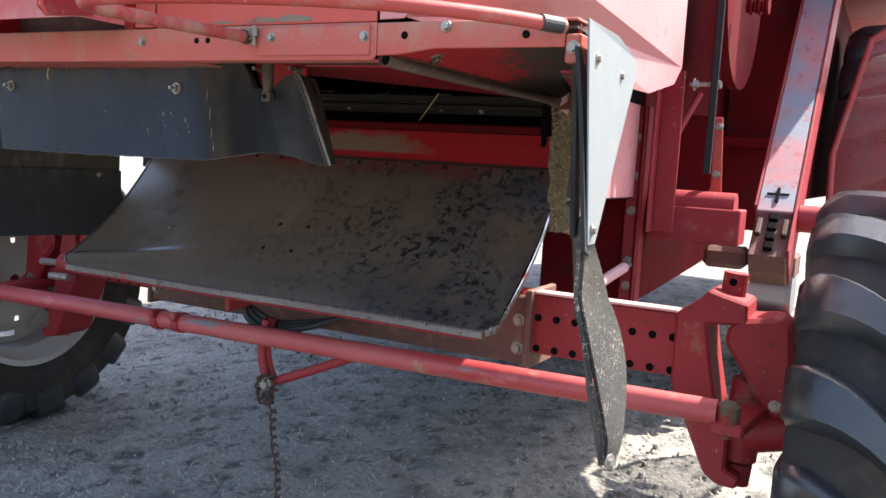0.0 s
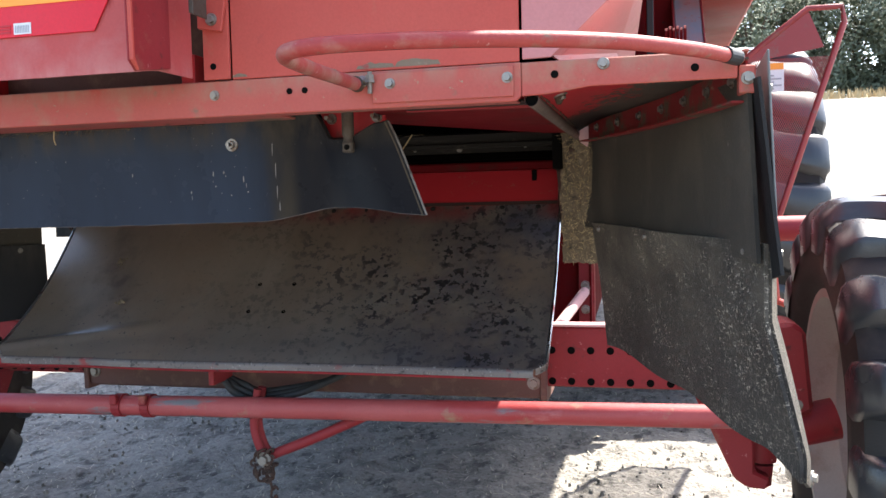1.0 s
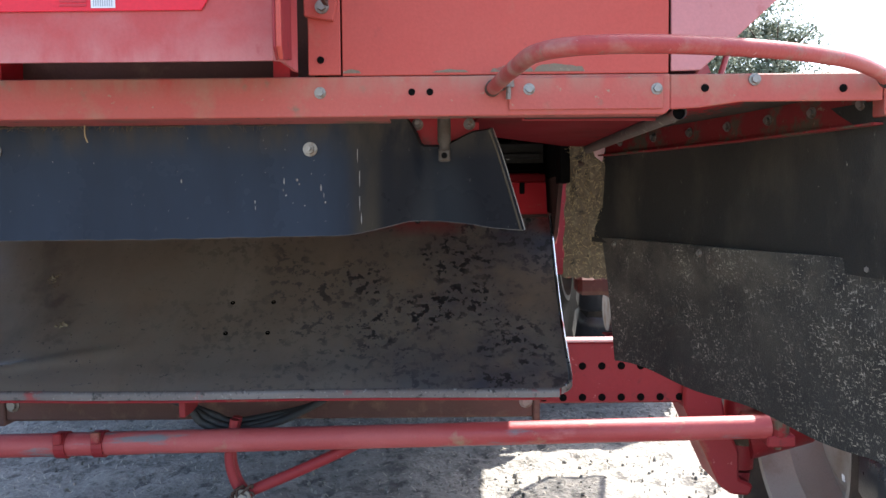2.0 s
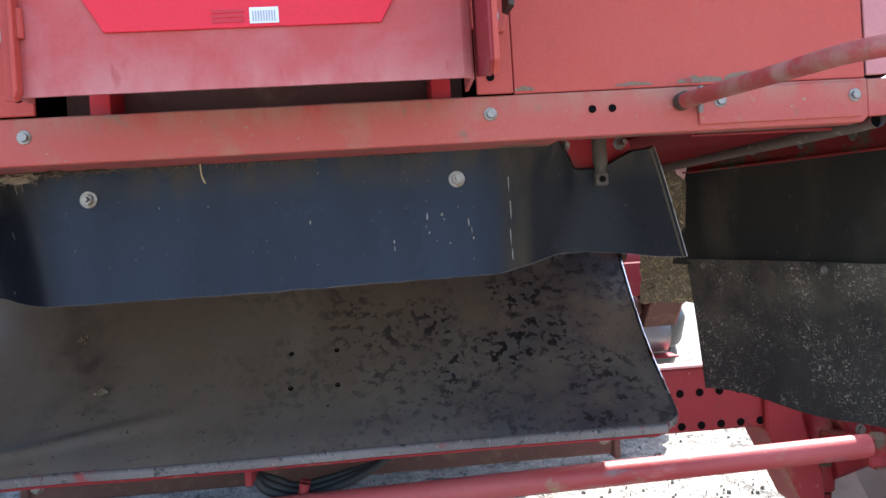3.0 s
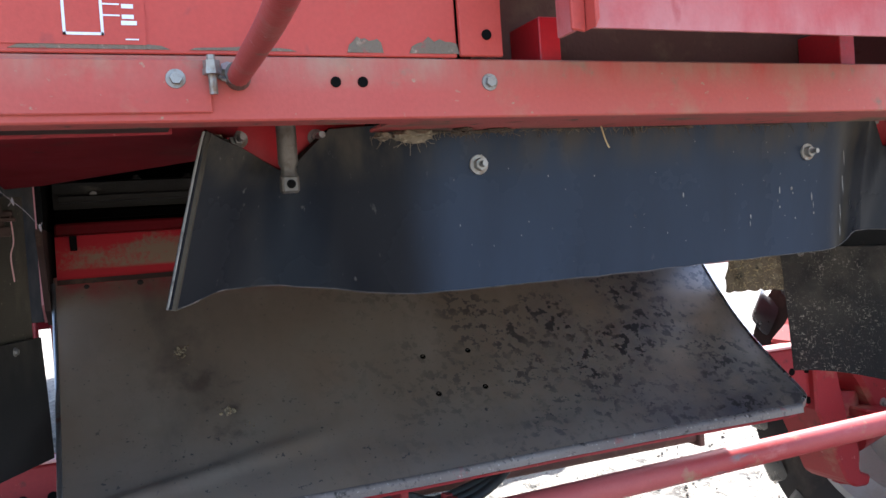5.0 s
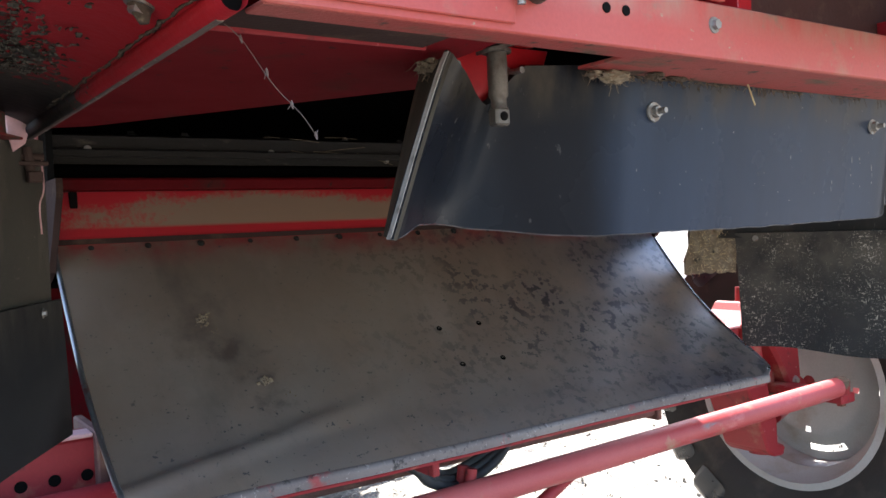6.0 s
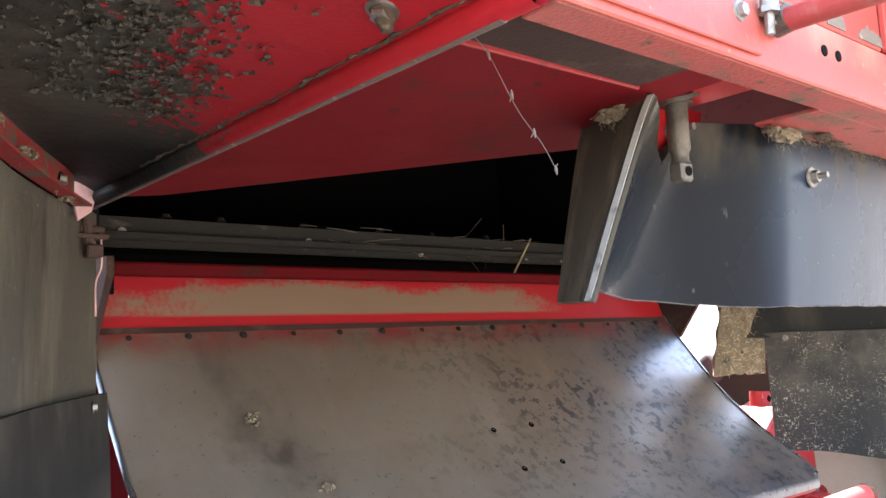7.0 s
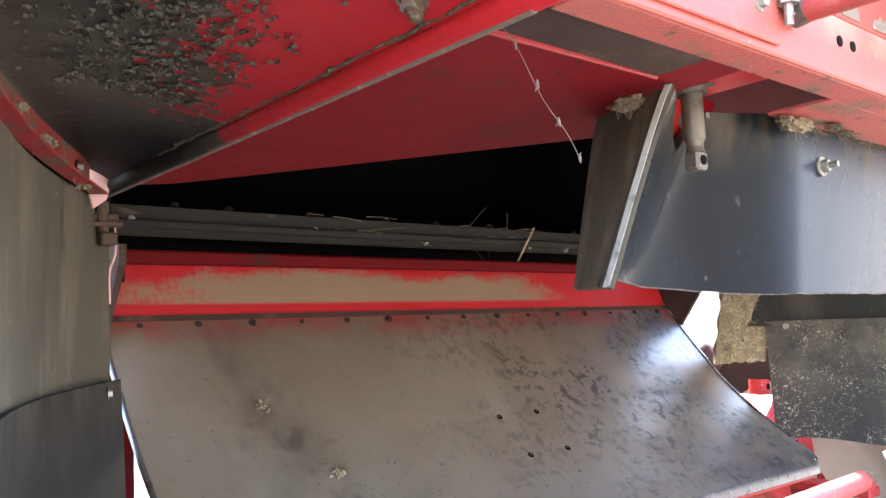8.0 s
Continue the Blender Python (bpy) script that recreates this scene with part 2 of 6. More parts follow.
DIRT = worn("dry_trodden_soil", (0.30, 0.275, 0.235), (0.235, 0.215, 0.185), (((0.14, 0.127, 0.110), 4.5, 0.48, 0.66, ONE), ((0.085, 0.077, 0.067), 15.0, 0.53, 0.64, (1, 0.6, 1)), ((0.33, 0.305, 0.265), 40.0, 0.57, 0.68, ONE), ((0.11, 0.098, 0.085), 62.0, 0.58, 0.68, ONE)), 0.95, bump=1.0, grain=38.0, big=0.7, mottle=0.3, depth=0.02)


def dust_band(name, z0, z1, base, dust):
    """Red paint under a film of settled chaff dust: thick low down and towards -x, thinning out in specks."""
    m, n, l, p = node_mat(name)

    def ranged(v, a, c, lo=0.0, hi=1.0):
        r = n.new("ShaderNodeMapRange")
        r.inputs["From Min"].default_value, r.inputs["From Max"].default_value = a, c
        r.inputs["To Min"].default_value, r.inputs["To Max"].default_value = lo, hi
        l.new(v, r.inputs["Value"])
        return r.outputs[0]

    def calc(op, u, v):
        k = n.new("ShaderNodeMath")
        k.operation = op
        for sock, w in zip(k.inputs, (u, v)):
            if isinstance(w, (int, float)):
                sock.default_value = w
            else:
                l.new(w, sock)
        return k.outputs[0]
    tc, sp = n.new("ShaderNodeTexCoord"), n.new("ShaderNodeSeparateXYZ")
    l.new(tc.outputs["Object"], sp.inputs[0])
    h = ranged(sp.outputs["Z"], z0, z1)
    foot = ranged(h, 0.10, 0.17)
    thin = ranged(h, 0.45, 1.05, 0.95, -0.05)
    side = calc("MULTIPLY", ranged(sp.outputs["X"], 0.45, 0.05, 0.10, 1.0), ranged(sp.outputs["X"], -0.70, -0.45, 0.25, 1.0))
    _, big = noise_mask(n, l, 7.0, 0.3, 0.7, 3.0, (1, 1, 2))
    _, raw = noise_mask(n, l, 130.0, 0.3, 0.7, 6.0)
    cover = calc("ADD", calc("MULTIPLY", thin, side), calc("MULTIPLY", calc("SUBTRACT", big, 0.5), 1.3))
    cover = calc("ADD", cover, calc("MULTIPLY", calc("SUBTRACT", raw, 0.5), 0.9))
    mask = calc("MULTIPLY", ranged(cover, 0.28, 0.62), foot)
    l.new(mixed(n, l, mask, base, dust), p.inputs["Base Color"])
    p.inputs["Roughness"].default_value = 0.5
    bumped(n, l, p, raw, 0.15, 0.002)
    return m


def dusted_top(m, z0, z1, dust, amount):
    """Settles dust on a material between two heights, streaked downwards."""
    n, l = m.node_tree.nodes, m.node_tree.links
    p = n["Principled BSDF"]
    old = p.inputs["Base Color"].links[0].from_socket
    tc, sp, mr = n.new("ShaderNodeTexCoord"), n.new("ShaderNodeSeparateXYZ"), n.new("ShaderNodeMapRange")
    l.new(tc.outputs["Object"], sp.inputs[0])
    l.new(sp.outputs["Z"], mr.inputs["Value"])
    mr.inputs["From Min"].default_value, mr.inputs["From Max"].default_value, mr.inputs["To Max"].default_value = z0, z1, amount
    mask, _ = noise_mask(n, l, 26.0, 0.36, 0.66, 6.0, (1, 1, 0.3))
    k = n.new("ShaderNodeMath")
    k.operation = "MULTIPLY"
    l.new(mr.outputs[0], k.inputs[0])
    l.new(mask, k.inputs[1])
    l.new(mixed(n, l, k.outputs[0], old, dust), p.inputs["Base Color"])


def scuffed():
    """Deep red paint with a caked dark patch on the outer half, flaking at its border; painted shade by the chamber."""
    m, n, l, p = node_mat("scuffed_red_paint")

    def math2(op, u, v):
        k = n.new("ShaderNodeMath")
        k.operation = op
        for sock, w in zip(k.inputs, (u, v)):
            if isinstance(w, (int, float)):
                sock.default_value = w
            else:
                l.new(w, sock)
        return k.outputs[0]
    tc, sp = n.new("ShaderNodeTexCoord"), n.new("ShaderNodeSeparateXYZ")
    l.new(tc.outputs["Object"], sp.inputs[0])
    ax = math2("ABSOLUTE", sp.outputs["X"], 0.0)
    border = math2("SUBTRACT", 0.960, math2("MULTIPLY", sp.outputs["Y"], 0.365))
    # past y 0.43 the patch is dirt plus the shade near the chamber
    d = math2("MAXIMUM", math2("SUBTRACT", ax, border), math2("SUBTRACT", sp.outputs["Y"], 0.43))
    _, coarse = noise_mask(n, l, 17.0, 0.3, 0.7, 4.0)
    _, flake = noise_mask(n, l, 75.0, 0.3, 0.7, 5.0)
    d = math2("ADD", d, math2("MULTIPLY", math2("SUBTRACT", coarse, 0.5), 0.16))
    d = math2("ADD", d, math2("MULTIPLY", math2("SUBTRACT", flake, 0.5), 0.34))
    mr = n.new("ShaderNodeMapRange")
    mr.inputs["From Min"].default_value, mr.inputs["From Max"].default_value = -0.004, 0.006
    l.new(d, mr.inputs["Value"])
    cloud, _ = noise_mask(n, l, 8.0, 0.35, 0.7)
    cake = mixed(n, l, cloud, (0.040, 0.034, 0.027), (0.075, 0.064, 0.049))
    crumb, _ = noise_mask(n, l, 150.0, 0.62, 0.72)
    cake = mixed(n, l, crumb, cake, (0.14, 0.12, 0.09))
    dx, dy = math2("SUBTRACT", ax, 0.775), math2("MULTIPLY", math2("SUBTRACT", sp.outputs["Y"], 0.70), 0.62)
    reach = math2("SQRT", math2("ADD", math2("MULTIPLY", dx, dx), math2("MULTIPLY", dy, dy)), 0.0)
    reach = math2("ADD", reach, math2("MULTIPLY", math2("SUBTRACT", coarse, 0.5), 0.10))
    # grease: blackening round the brace foot that also holds the corner's shade
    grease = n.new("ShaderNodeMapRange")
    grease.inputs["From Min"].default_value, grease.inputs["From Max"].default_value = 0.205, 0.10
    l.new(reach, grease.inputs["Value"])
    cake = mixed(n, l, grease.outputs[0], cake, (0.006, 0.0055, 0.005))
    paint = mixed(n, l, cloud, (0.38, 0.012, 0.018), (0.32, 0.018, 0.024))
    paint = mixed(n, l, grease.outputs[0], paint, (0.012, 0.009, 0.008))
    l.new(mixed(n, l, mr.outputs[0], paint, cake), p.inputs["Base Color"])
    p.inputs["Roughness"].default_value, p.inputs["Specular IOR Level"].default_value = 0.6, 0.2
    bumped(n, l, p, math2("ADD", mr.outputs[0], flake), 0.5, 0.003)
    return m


def chaff_belt():
    """Black belting with short chaff bits stuck on in drifts; brown dust thickens upwards, bare smears between."""
    m, n, l, p = node_mat("chaff_coated_rubber_belting")

    def times(u, v, op="MULTIPLY"):
        k = n.new("ShaderNodeMath")
        k.operation = op
        l.new(u, k.inputs[0])
        l.new(v, k.inputs[1])
        return k.outputs[0]
    cloud, _ = noise_mask(n, l, 3.0, 0.38, 0.68)
    col = mixed(n, l, cloud, (0.009, 0.009, 0.0095), (0.030, 0.028, 0.026))
    tc, sp, mr = n.new("ShaderNodeTexCoord"), n.new("ShaderNodeSeparateXYZ"), n.new("ShaderNodeMapRange")
    l.new(tc.outputs["Object"], sp.inputs[0])
    l.new(sp.outputs["Z"], mr.inputs["Value"])
    mr.inputs["From Min"].default_value, mr.inputs["From Max"].default_value = 0.68, 0.90
    dust, _ = noise_mask(n, l, 9.0, 0.34, 0.66, 7.0)
    col = mixed(n, l, times(dust, mr.outputs[0]), col, (0.090, 0.077, 0.058))
    drift, _ = noise_mask(n, l, 6.5, 0.40, 0.58, 5.0, (1, 1, 0.7))
    fine, _ = noise_mask(n, l, 46.0, 0.36, 0.58, 3.0)
    drift = times(drift, fine)
    for st, seed in (((1, 1, 0.34), 330.0), ((0.36, 0.36, 1), 290.0)):
        bits, _ = noise_mask(n, l, seed, 0.600, 0.655, 2.0, st)
        col = mixed(n, l, times(bits, drift), col, (0.36, 0.32, 0.26))
    l.new(col, p.inputs["Base Color"])
    p.inputs["Roughness"].default_value, p.inputs["Specular IOR Level"].default_value = 0.62, 0.3
    _, grain = noise_mask(n, l, 380.0, 0.3, 0.7, 3.0)
    bumped(n, l, p, grain, 0.8, 0.002)
    return m


def rubber_sheen_and_dirt(m):
    """Bluish sheen painted on the flap's flat middle, streaked, a paler fold cone, and brown dirt gathered in the
    crease.
    """
    n, l = m.node_tree.nodes, m.node_tree.links
    p = n["Principled BSDF"]

    def step(v, a, c, hi=1.0):
        r = n.new("ShaderNodeMapRange")
        r.interpolation_type = "SMOOTHSTEP"
        r.inputs["From Min"].default_value, r.inputs["From Max"].default_value, r.inputs["To Max"].default_value = a, c, hi
        l.new(v, r.inputs["Value"])
        return r.outputs[0]

    def calc(op, u, v=0.0):
        k = n.new("ShaderNodeMath")
        k.operation = op
        for sock, w in zip(k.inputs, (u, v)):
            if isinstance(w, (int, float)):
                sock.default_value = w
            else:
                l.new(w, sock)
        return k.outputs[0]
    old = p.inputs["Base Color"].links[0].from_socket
    tc, sp = n.new("ShaderNodeTexCoord"), n.new("ShaderNodeSeparateXYZ")
    l.new(tc.outputs["Object"], sp.inputs[0])
    ax = calc("ABSOLUTE", sp.outputs["X"])
    _, wave = noise_mask(n, l, 9.0, 0.3, 0.7, 4.0, (1, 1, 0.3))
    ax = calc("ADD", ax, calc("MULTIPLY", calc("SUBTRACT", wave, 0.5), 0.05))
    streak, _ = noise_mask(n, l, 16.0, 0.25, 0.75, 6.0, (1, 1, 0.22))
    # tint stands in for reflected sky on the flat middle
    cover = calc("MULTIPLY", step(ax, 0.335, 0.255), calc("ADD", 0.62, calc("MULTIPLY", streak, 0.38)))
    col = mixed(n, l, cover, old, (0.0235, 0.0330, 0.0510))
    # paler cone below the pin: the fold's light streak, put in colour
    cone = calc("ADD", calc("ABSOLUTE", calc("SUBTRACT", ax, 0.437)), calc("MULTIPLY", calc("SUBTRACT", sp.outputs["Z"], 0.96), 0.35))
    col = mixed(n, l, step(cone, 0.085, 0.02, 0.6), col, (0.024, 0.027, 0.031))
    seam = calc("ABSOLUTE", calc("SUBTRACT", sp.outputs["X"], 0.318))
    col = mixed(n, l, calc("MULTIPLY", step(seam, 0.032, 0.006), streak), col, (0.040, 0.032, 0.022))
    l.new(col, p.inputs["Base Color"])


rubber_sheen_and_dirt(RUBBER)
RUBBER_CHAFF = chaff_belt()
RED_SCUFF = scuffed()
for m, weight in ((RUBBER_DARK, 0.17), (RUBBER_CHAFF, 0.12), (RUBBER_DUST, 0.10)):
    p = m.node_tree.nodes["Principled BSDF"]
    p.inputs["Sheen Weight"].default_value, p.inputs["Sheen Roughness"].default_value = weight, 0.45
    p.inputs["Sheen Tint"].default_value = (0.80, 0.70, 0.55, 1)
dusted_top(RUBBER_PLAIN, 0.80, 0.885, (0.060, 0.052, 0.040), 0.6)
RED_DOOR = worn("dust_filmed_red_paint", (0.42, 0.052, 0.050), (0.44, 0.090, 0.084), (((0.44, 0.16, 0.15), 5.0, 0.50, 0.74, ONE), ((0.32, 0.036, 0.034), 30.0, 0.62, 0.74, (1, 1, 0.4))), 0.45, spec=0.25)
dusted_top(RED_DOOR, 1.222, 1.186, (0.50, 0.22, 0.20), 0.55)
dusted_top(RED_DUSTY, 1.150, 1.182, (0.30, 0.17, 0.12), 0.9)
dusted_top(RUBBER, 1.075, 1.132, (0.060, 0.047, 0.031), 0.9)
RED_BEIGE = dust_band("red_paint_with_dust_band", 0.988, 1.072, (0.33, 0.007, 0.011), (0.205, 0.128, 0.080))

def tail_steel():
    """Worn steel: brown-grey cloud, rust film, painted bluish sheen, and small dark spots gathered towards +x."""
    m, n, l, p = node_mat("worn_brown_steel_sheet")
    cloud, raw = noise_mask(n, l, 2.6, 0.3, 0.72)
    col = mixed(n, l, cloud, (0.200, 0.138, 0.094), (0.162, 0.124, 0.094))
    streak, _ = noise_mask(n, l, 5.0, 0.52, 0.75, 6.0, (1.0, 0.35, 0.35))
    col = mixed(n, l, streak, col, (0.23, 0.18, 0.14))
    tc, sp, mr = n.new("ShaderNodeTexCoord"), n.new("ShaderNodeSeparateXYZ"), n.new("ShaderNodeMapRange")
    l.new(tc.outputs["Object"], sp.inputs[0])
    l.new(sp.outputs["X"], mr.inputs["Value"])
    mr.inputs["From Min"].default_value, mr.inputs["From Max"].default_value = -0.30, 0.30
    mr.inputs["To Min"].default_value, mr.inputs["To Max"].default_value = 0.05, 1.0
    # bluish reflected-sky sheen mixed into the colour, growing towards +x
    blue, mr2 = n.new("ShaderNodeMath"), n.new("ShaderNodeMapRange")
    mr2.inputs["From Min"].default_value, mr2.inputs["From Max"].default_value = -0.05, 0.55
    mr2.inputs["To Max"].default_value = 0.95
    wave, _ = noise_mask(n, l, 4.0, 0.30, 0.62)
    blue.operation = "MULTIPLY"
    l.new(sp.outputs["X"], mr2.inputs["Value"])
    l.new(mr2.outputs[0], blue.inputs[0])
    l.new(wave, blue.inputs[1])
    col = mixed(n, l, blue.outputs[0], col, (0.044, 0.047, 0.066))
    patch, _ = noise_mask(n, l, 8.0, 0.40, 0.55)
    spot, _ = noise_mask(n, l, 50.0, 0.530, 0.565, 3.0)
    a, b = n.new("ShaderNodeMath"), n.new("ShaderNodeMath")
    a.operation = b.operation = "MULTIPLY"
    l.new(mr.outputs[0], a.inputs[0])
    l.new(patch, a.inputs[1])
    l.new(a.outputs[0], b.inputs[0])
    l.new(spot, b.inputs[1])
    dusty, _ = noise_mask(n, l, 3.2, 0.48, 0.70, 8.0)
    col = mixed(n, l, dusty, col, (0.20, 0.162, 0.126))
    col = mixed(n, l, b.outputs[0], col, (0.025, 0.021, 0.021))
    smear, _ = noise_mask(n, l, 6.5, 0.50, 0.72, 7.0, (1.0, 0.45, 0.45))
    left, stain = n.new("ShaderNodeMapRange"), n.new("ShaderNodeMath")
    left.inputs["From Min"].default_value, left.inputs["From Max"].default_value, left.inputs["To Max"].default_value = -0.28, -0.56, 0.8
    l.new(sp.outputs["X"], left.inputs["Value"])
    stain.operation = "MULTIPLY"
    l.new(left.outputs[0], stain.inputs[0])
    l.new(smear, stain.inputs[1])
    col = mixed(n, l, stain.outputs[0], col, (0.055, 0.042, 0.034))
    top, flake = n.new("ShaderNodeMapRange"), n.new("ShaderNodeMath")
    top.inputs["From Min"].default_value, top.inputs["From Max"].default_value = 0.925, 0.968
    l.new(sp.outputs["Z"], top.inputs["Value"])
    paint, _ = noise_mask(n, l, 12.0, 0.40, 0.60)
    flake.operation = "MULTIPLY"
    l.new(top.outputs[0], flake.inputs[0])
    l.new(paint, flake.inputs[1])
    col = mixed(n, l, flake.outputs[0], col, (0.22, 0.035, 0.032))
    speck, _ = noise_mask(n, l, 110.0, 0.68, 0.74, 2.0)
    col = mixed(n, l, speck, col, (0.07, 0.06, 0.055))
    dots, _ = noise_mask(n, l, 66.0, 0.655, 0.690, 3.0)
    low, lowmask = n.new("ShaderNodeMapRange"), n.new("ShaderNodeMath")
    low.inputs["From Min"].default_value, low.inputs["From Max"].default_value = 0.80, 0.70
    l.new(sp.outputs["Z"], low.inputs["Value"])
    lowmask.operation = "MULTIPLY"
    l.new(low.outputs[0], lowmask.inputs[0])
    l.new(dots, lowmask.inputs[1])
    col = mixed(n, l, lowmask.outputs[0], col, (0.020, 0.018, 0.018))
    # caked stains round two spots, and a bluish sheen painted on the sheet's foot
    cmb = n.new("ShaderNodeCombineXYZ")
    l.new(sp.outputs["X"], cmb.inputs[0])
    l.new(sp.outputs["Z"], cmb.inputs[2])
    _, ragged = noise_mask(n, l, 22.0, 0.3, 0.7, 6.0)
    for cx, cz, r in ((-0.505, 0.830, 0.060), (-0.47, 0.775, 0.040), (-0.44, 0.738, 0.030)):
        far, off, cake = n.new("ShaderNodeVectorMath"), n.new("ShaderNodeMath"), n.new("ShaderNodeMapRange")
        far.operation, off.operation = "DISTANCE", "MULTIPLY_ADD"
        far.inputs[1].default_value = (cx, 0, cz)
        l.new(cmb.outputs[0], far.inputs[0])
        l.new(ragged, off.inputs[0])
        off.inputs[1].default_value = 0.30
        l.new(far.outputs["Value"], off.inputs[2])
        cake.inputs["From Min"].default_value, cake.inputs["From Max"].default_value, cake.inputs["To Max"].default_value = 0.15 + r, 0.15 - 0.4 * r, 0.6
        l.new(off.outputs[0], cake.inputs["Value"])
        col = mixed(n, l, cake.outputs[0], col, (0.060, 0.040, 0.030))
    foot, foot_sheen = n.new("ShaderNodeMapRange"), n.new("ShaderNodeMath")
    foot.inputs["From Min"].default_value, foot.inputs["From Max"].default_value, foot.inputs["To Max"].default_value = 0.725, 0.655, 0.45
    l.new(sp.outputs["Z"], foot.inputs["Value"])
    foot_sheen.operation = "MULTIPLY"
    l.new(foot.outputs[0], foot_sheen.inputs[0])
    l.new(cloud, foot_sheen.inputs[1])
    col = mixed(n, l, foot_sheen.outputs[0], col, (0.120, 0.115, 0.122))
    l.new(col, p.inputs["Base Color"])
    p.inputs["Metallic"].default_value = 0.26
    p.inputs["Specular IOR Level"].default_value = 1.0
    rr = n.new("ShaderNodeMapRange")
    rr.inputs["To Min"].default_value, rr.inputs["To Max"].default_value = 0.28, 0.42
    l.new(cloud, rr.inputs["Value"])
    l.new(rr.outputs[0], p.inputs["Roughness"])
    _, fine = noise_mask(n, l, 160.0, 0.3, 0.7, 4.0)
    bumped(n, l, p, fine, 0.10, 0.002)
    return m


STEEL_DARK = tail_steel()

# ---- mesh helpers ----
def part(name, bm, mat, parent=None, label="", smooth=False):
    me = bpy.data.meshes.new(name)
    bmesh.ops.recalc_face_normals(bm, faces=bm.faces)
    bm.to_mesh(me)
    bm.free()
    me.materials.append(mat)
    if smooth:
        me.shade_smooth()
        me.set_sharp_from_angle(angle=radians(38))
    ob = new(name, me)
    if parent:
        ob.parent = parent
    if label:
        ob["label"] = label
    return ob


def again(ob, m, parent=None):
    """Another object on the same mesh."""
    c = new(ob.name.split(".")[0], ob.data)
    c.matrix_basis = m
    c.parent = parent or ob.parent
    if "label" in ob:
        c["label"] = ob["label"]
    return c


def bevel(bm, w, seg=1):
    bmesh.ops.bevel(bm, geom=[ed for ed in bm.edges if ed.calc_face_angle(0) > 0.5], offset=w, segments=seg, affect="EDGES", clamp_overlap=True)
    return bm


def box(lo, hi, w=0.003, bm=None, m=None):
    b = bmesh.new()
    bmesh.ops.create_cube(b, size=1)
    for v in b.verts:
        v.co = Vector([lo[i] + (v.co[i] + 0.5) * (hi[i] - lo[i]) for i in range(3)])
    if w:
        bevel(b, w)
    if m:
        b.transform(m)
    return joined(bm, b)


def joined(bm, b):
    if bm is None:
        return b
    me = bpy.data.meshes.new("tmp")
    b.to_mesh(me)
    b.free()
    bm.from_mesh(me)
    bpy.data.meshes.remove(me)
    return bm


def slab(pts, offset, w=0.002, bm=None):
    """A flat polygon of 3D points, thickened by the vector offset."""
    b = bmesh.new()
    o = Vector(offset)
    low, top = [b.verts.new(p) for p in pts], [b.verts.new(Vector(p) + o) for p in pts]
    b.faces.new(low)
    b.faces.new(top[::-1])
    k = len(pts)
    for i in range(k):
        b.faces.new((low[i], top[i], top[(i + 1) % k], low[(i + 1) % k]))
    bmesh.ops.recalc_face_normals(b, faces=b.faces)
    if w:
        bevel(b, w)
    return joined(bm, b)


def prism(pts, axis, a, c, w=0.003, bm=None):
    """A polygon of two coordinates, drawn out along an axis from a to c."""
    put = {"x": lambda u, v: (a, u, v), "y": lambda u, v: (u, a, v), "z": lambda u, v: (u, v, a)}[axis]
    off = {"x": (c - a, 0, 0), "y": (0, c - a, 0), "z": (0, 0, c - a)}[axis]
    return slab([put(u, v) for u, v in pts], off, w, bm)


def frames_along(pts):
    pts = [Vector(p) for p in pts]
    out, up = [], None
    for i, p in enumerate(pts):
        t = (pts[min(i + 1, len(pts) - 1)] - pts[max(i - 1, 0)]).normalized()
        if up is None:
            up = t.orthogonal().normalized()
        up = (up - t * up.dot(t)).normalized()
        out.append((p, up.copy(), t.cross(up)))
    return out


def tube(pts, r, seg=12, bm=None, closed=True, radii=None):
    b = bmesh.new()
    rings = []
    for i, (p, u, v) in enumerate(frames_along(pts)):
        rr = radii[i] if radii else r
        rings.append([b.verts.new(p + rr * (math.cos(k * math.tau / seg) * u + math.sin(k * math.tau / seg) * v)) for k in range(seg)])
    for s, t in zip(rings, rings[1:]):
        for k in range(seg):
            b.faces.new((s[k], s[(k + 1) % seg], t[(k + 1) % seg], t[k]))
    if closed:
        b.faces.new(rings[0][::-1])
        b.faces.new(rings[-1])
    return joined(bm, b)


def curve_pts(pts, n=8):
    """A smooth line through points."""
    P = [Vector(p) for p in pts]
    P = [2 * P[0] - P[1]] + P + [2 * P[-1] - P[-2]]
    out = []
    for i in range(1, len(P) - 2):
        for k in range(n):
            t = k / n
            a, b, c, d = P[i - 1 : i + 3]
            out.append(0.5 * (2 * b + (c - a) * t + (2 * a - 5 * b + 4 * c - d) * t * t + (3 * b - a - 3 * c + d) * t ** 3))
    return out + [P[-2]]


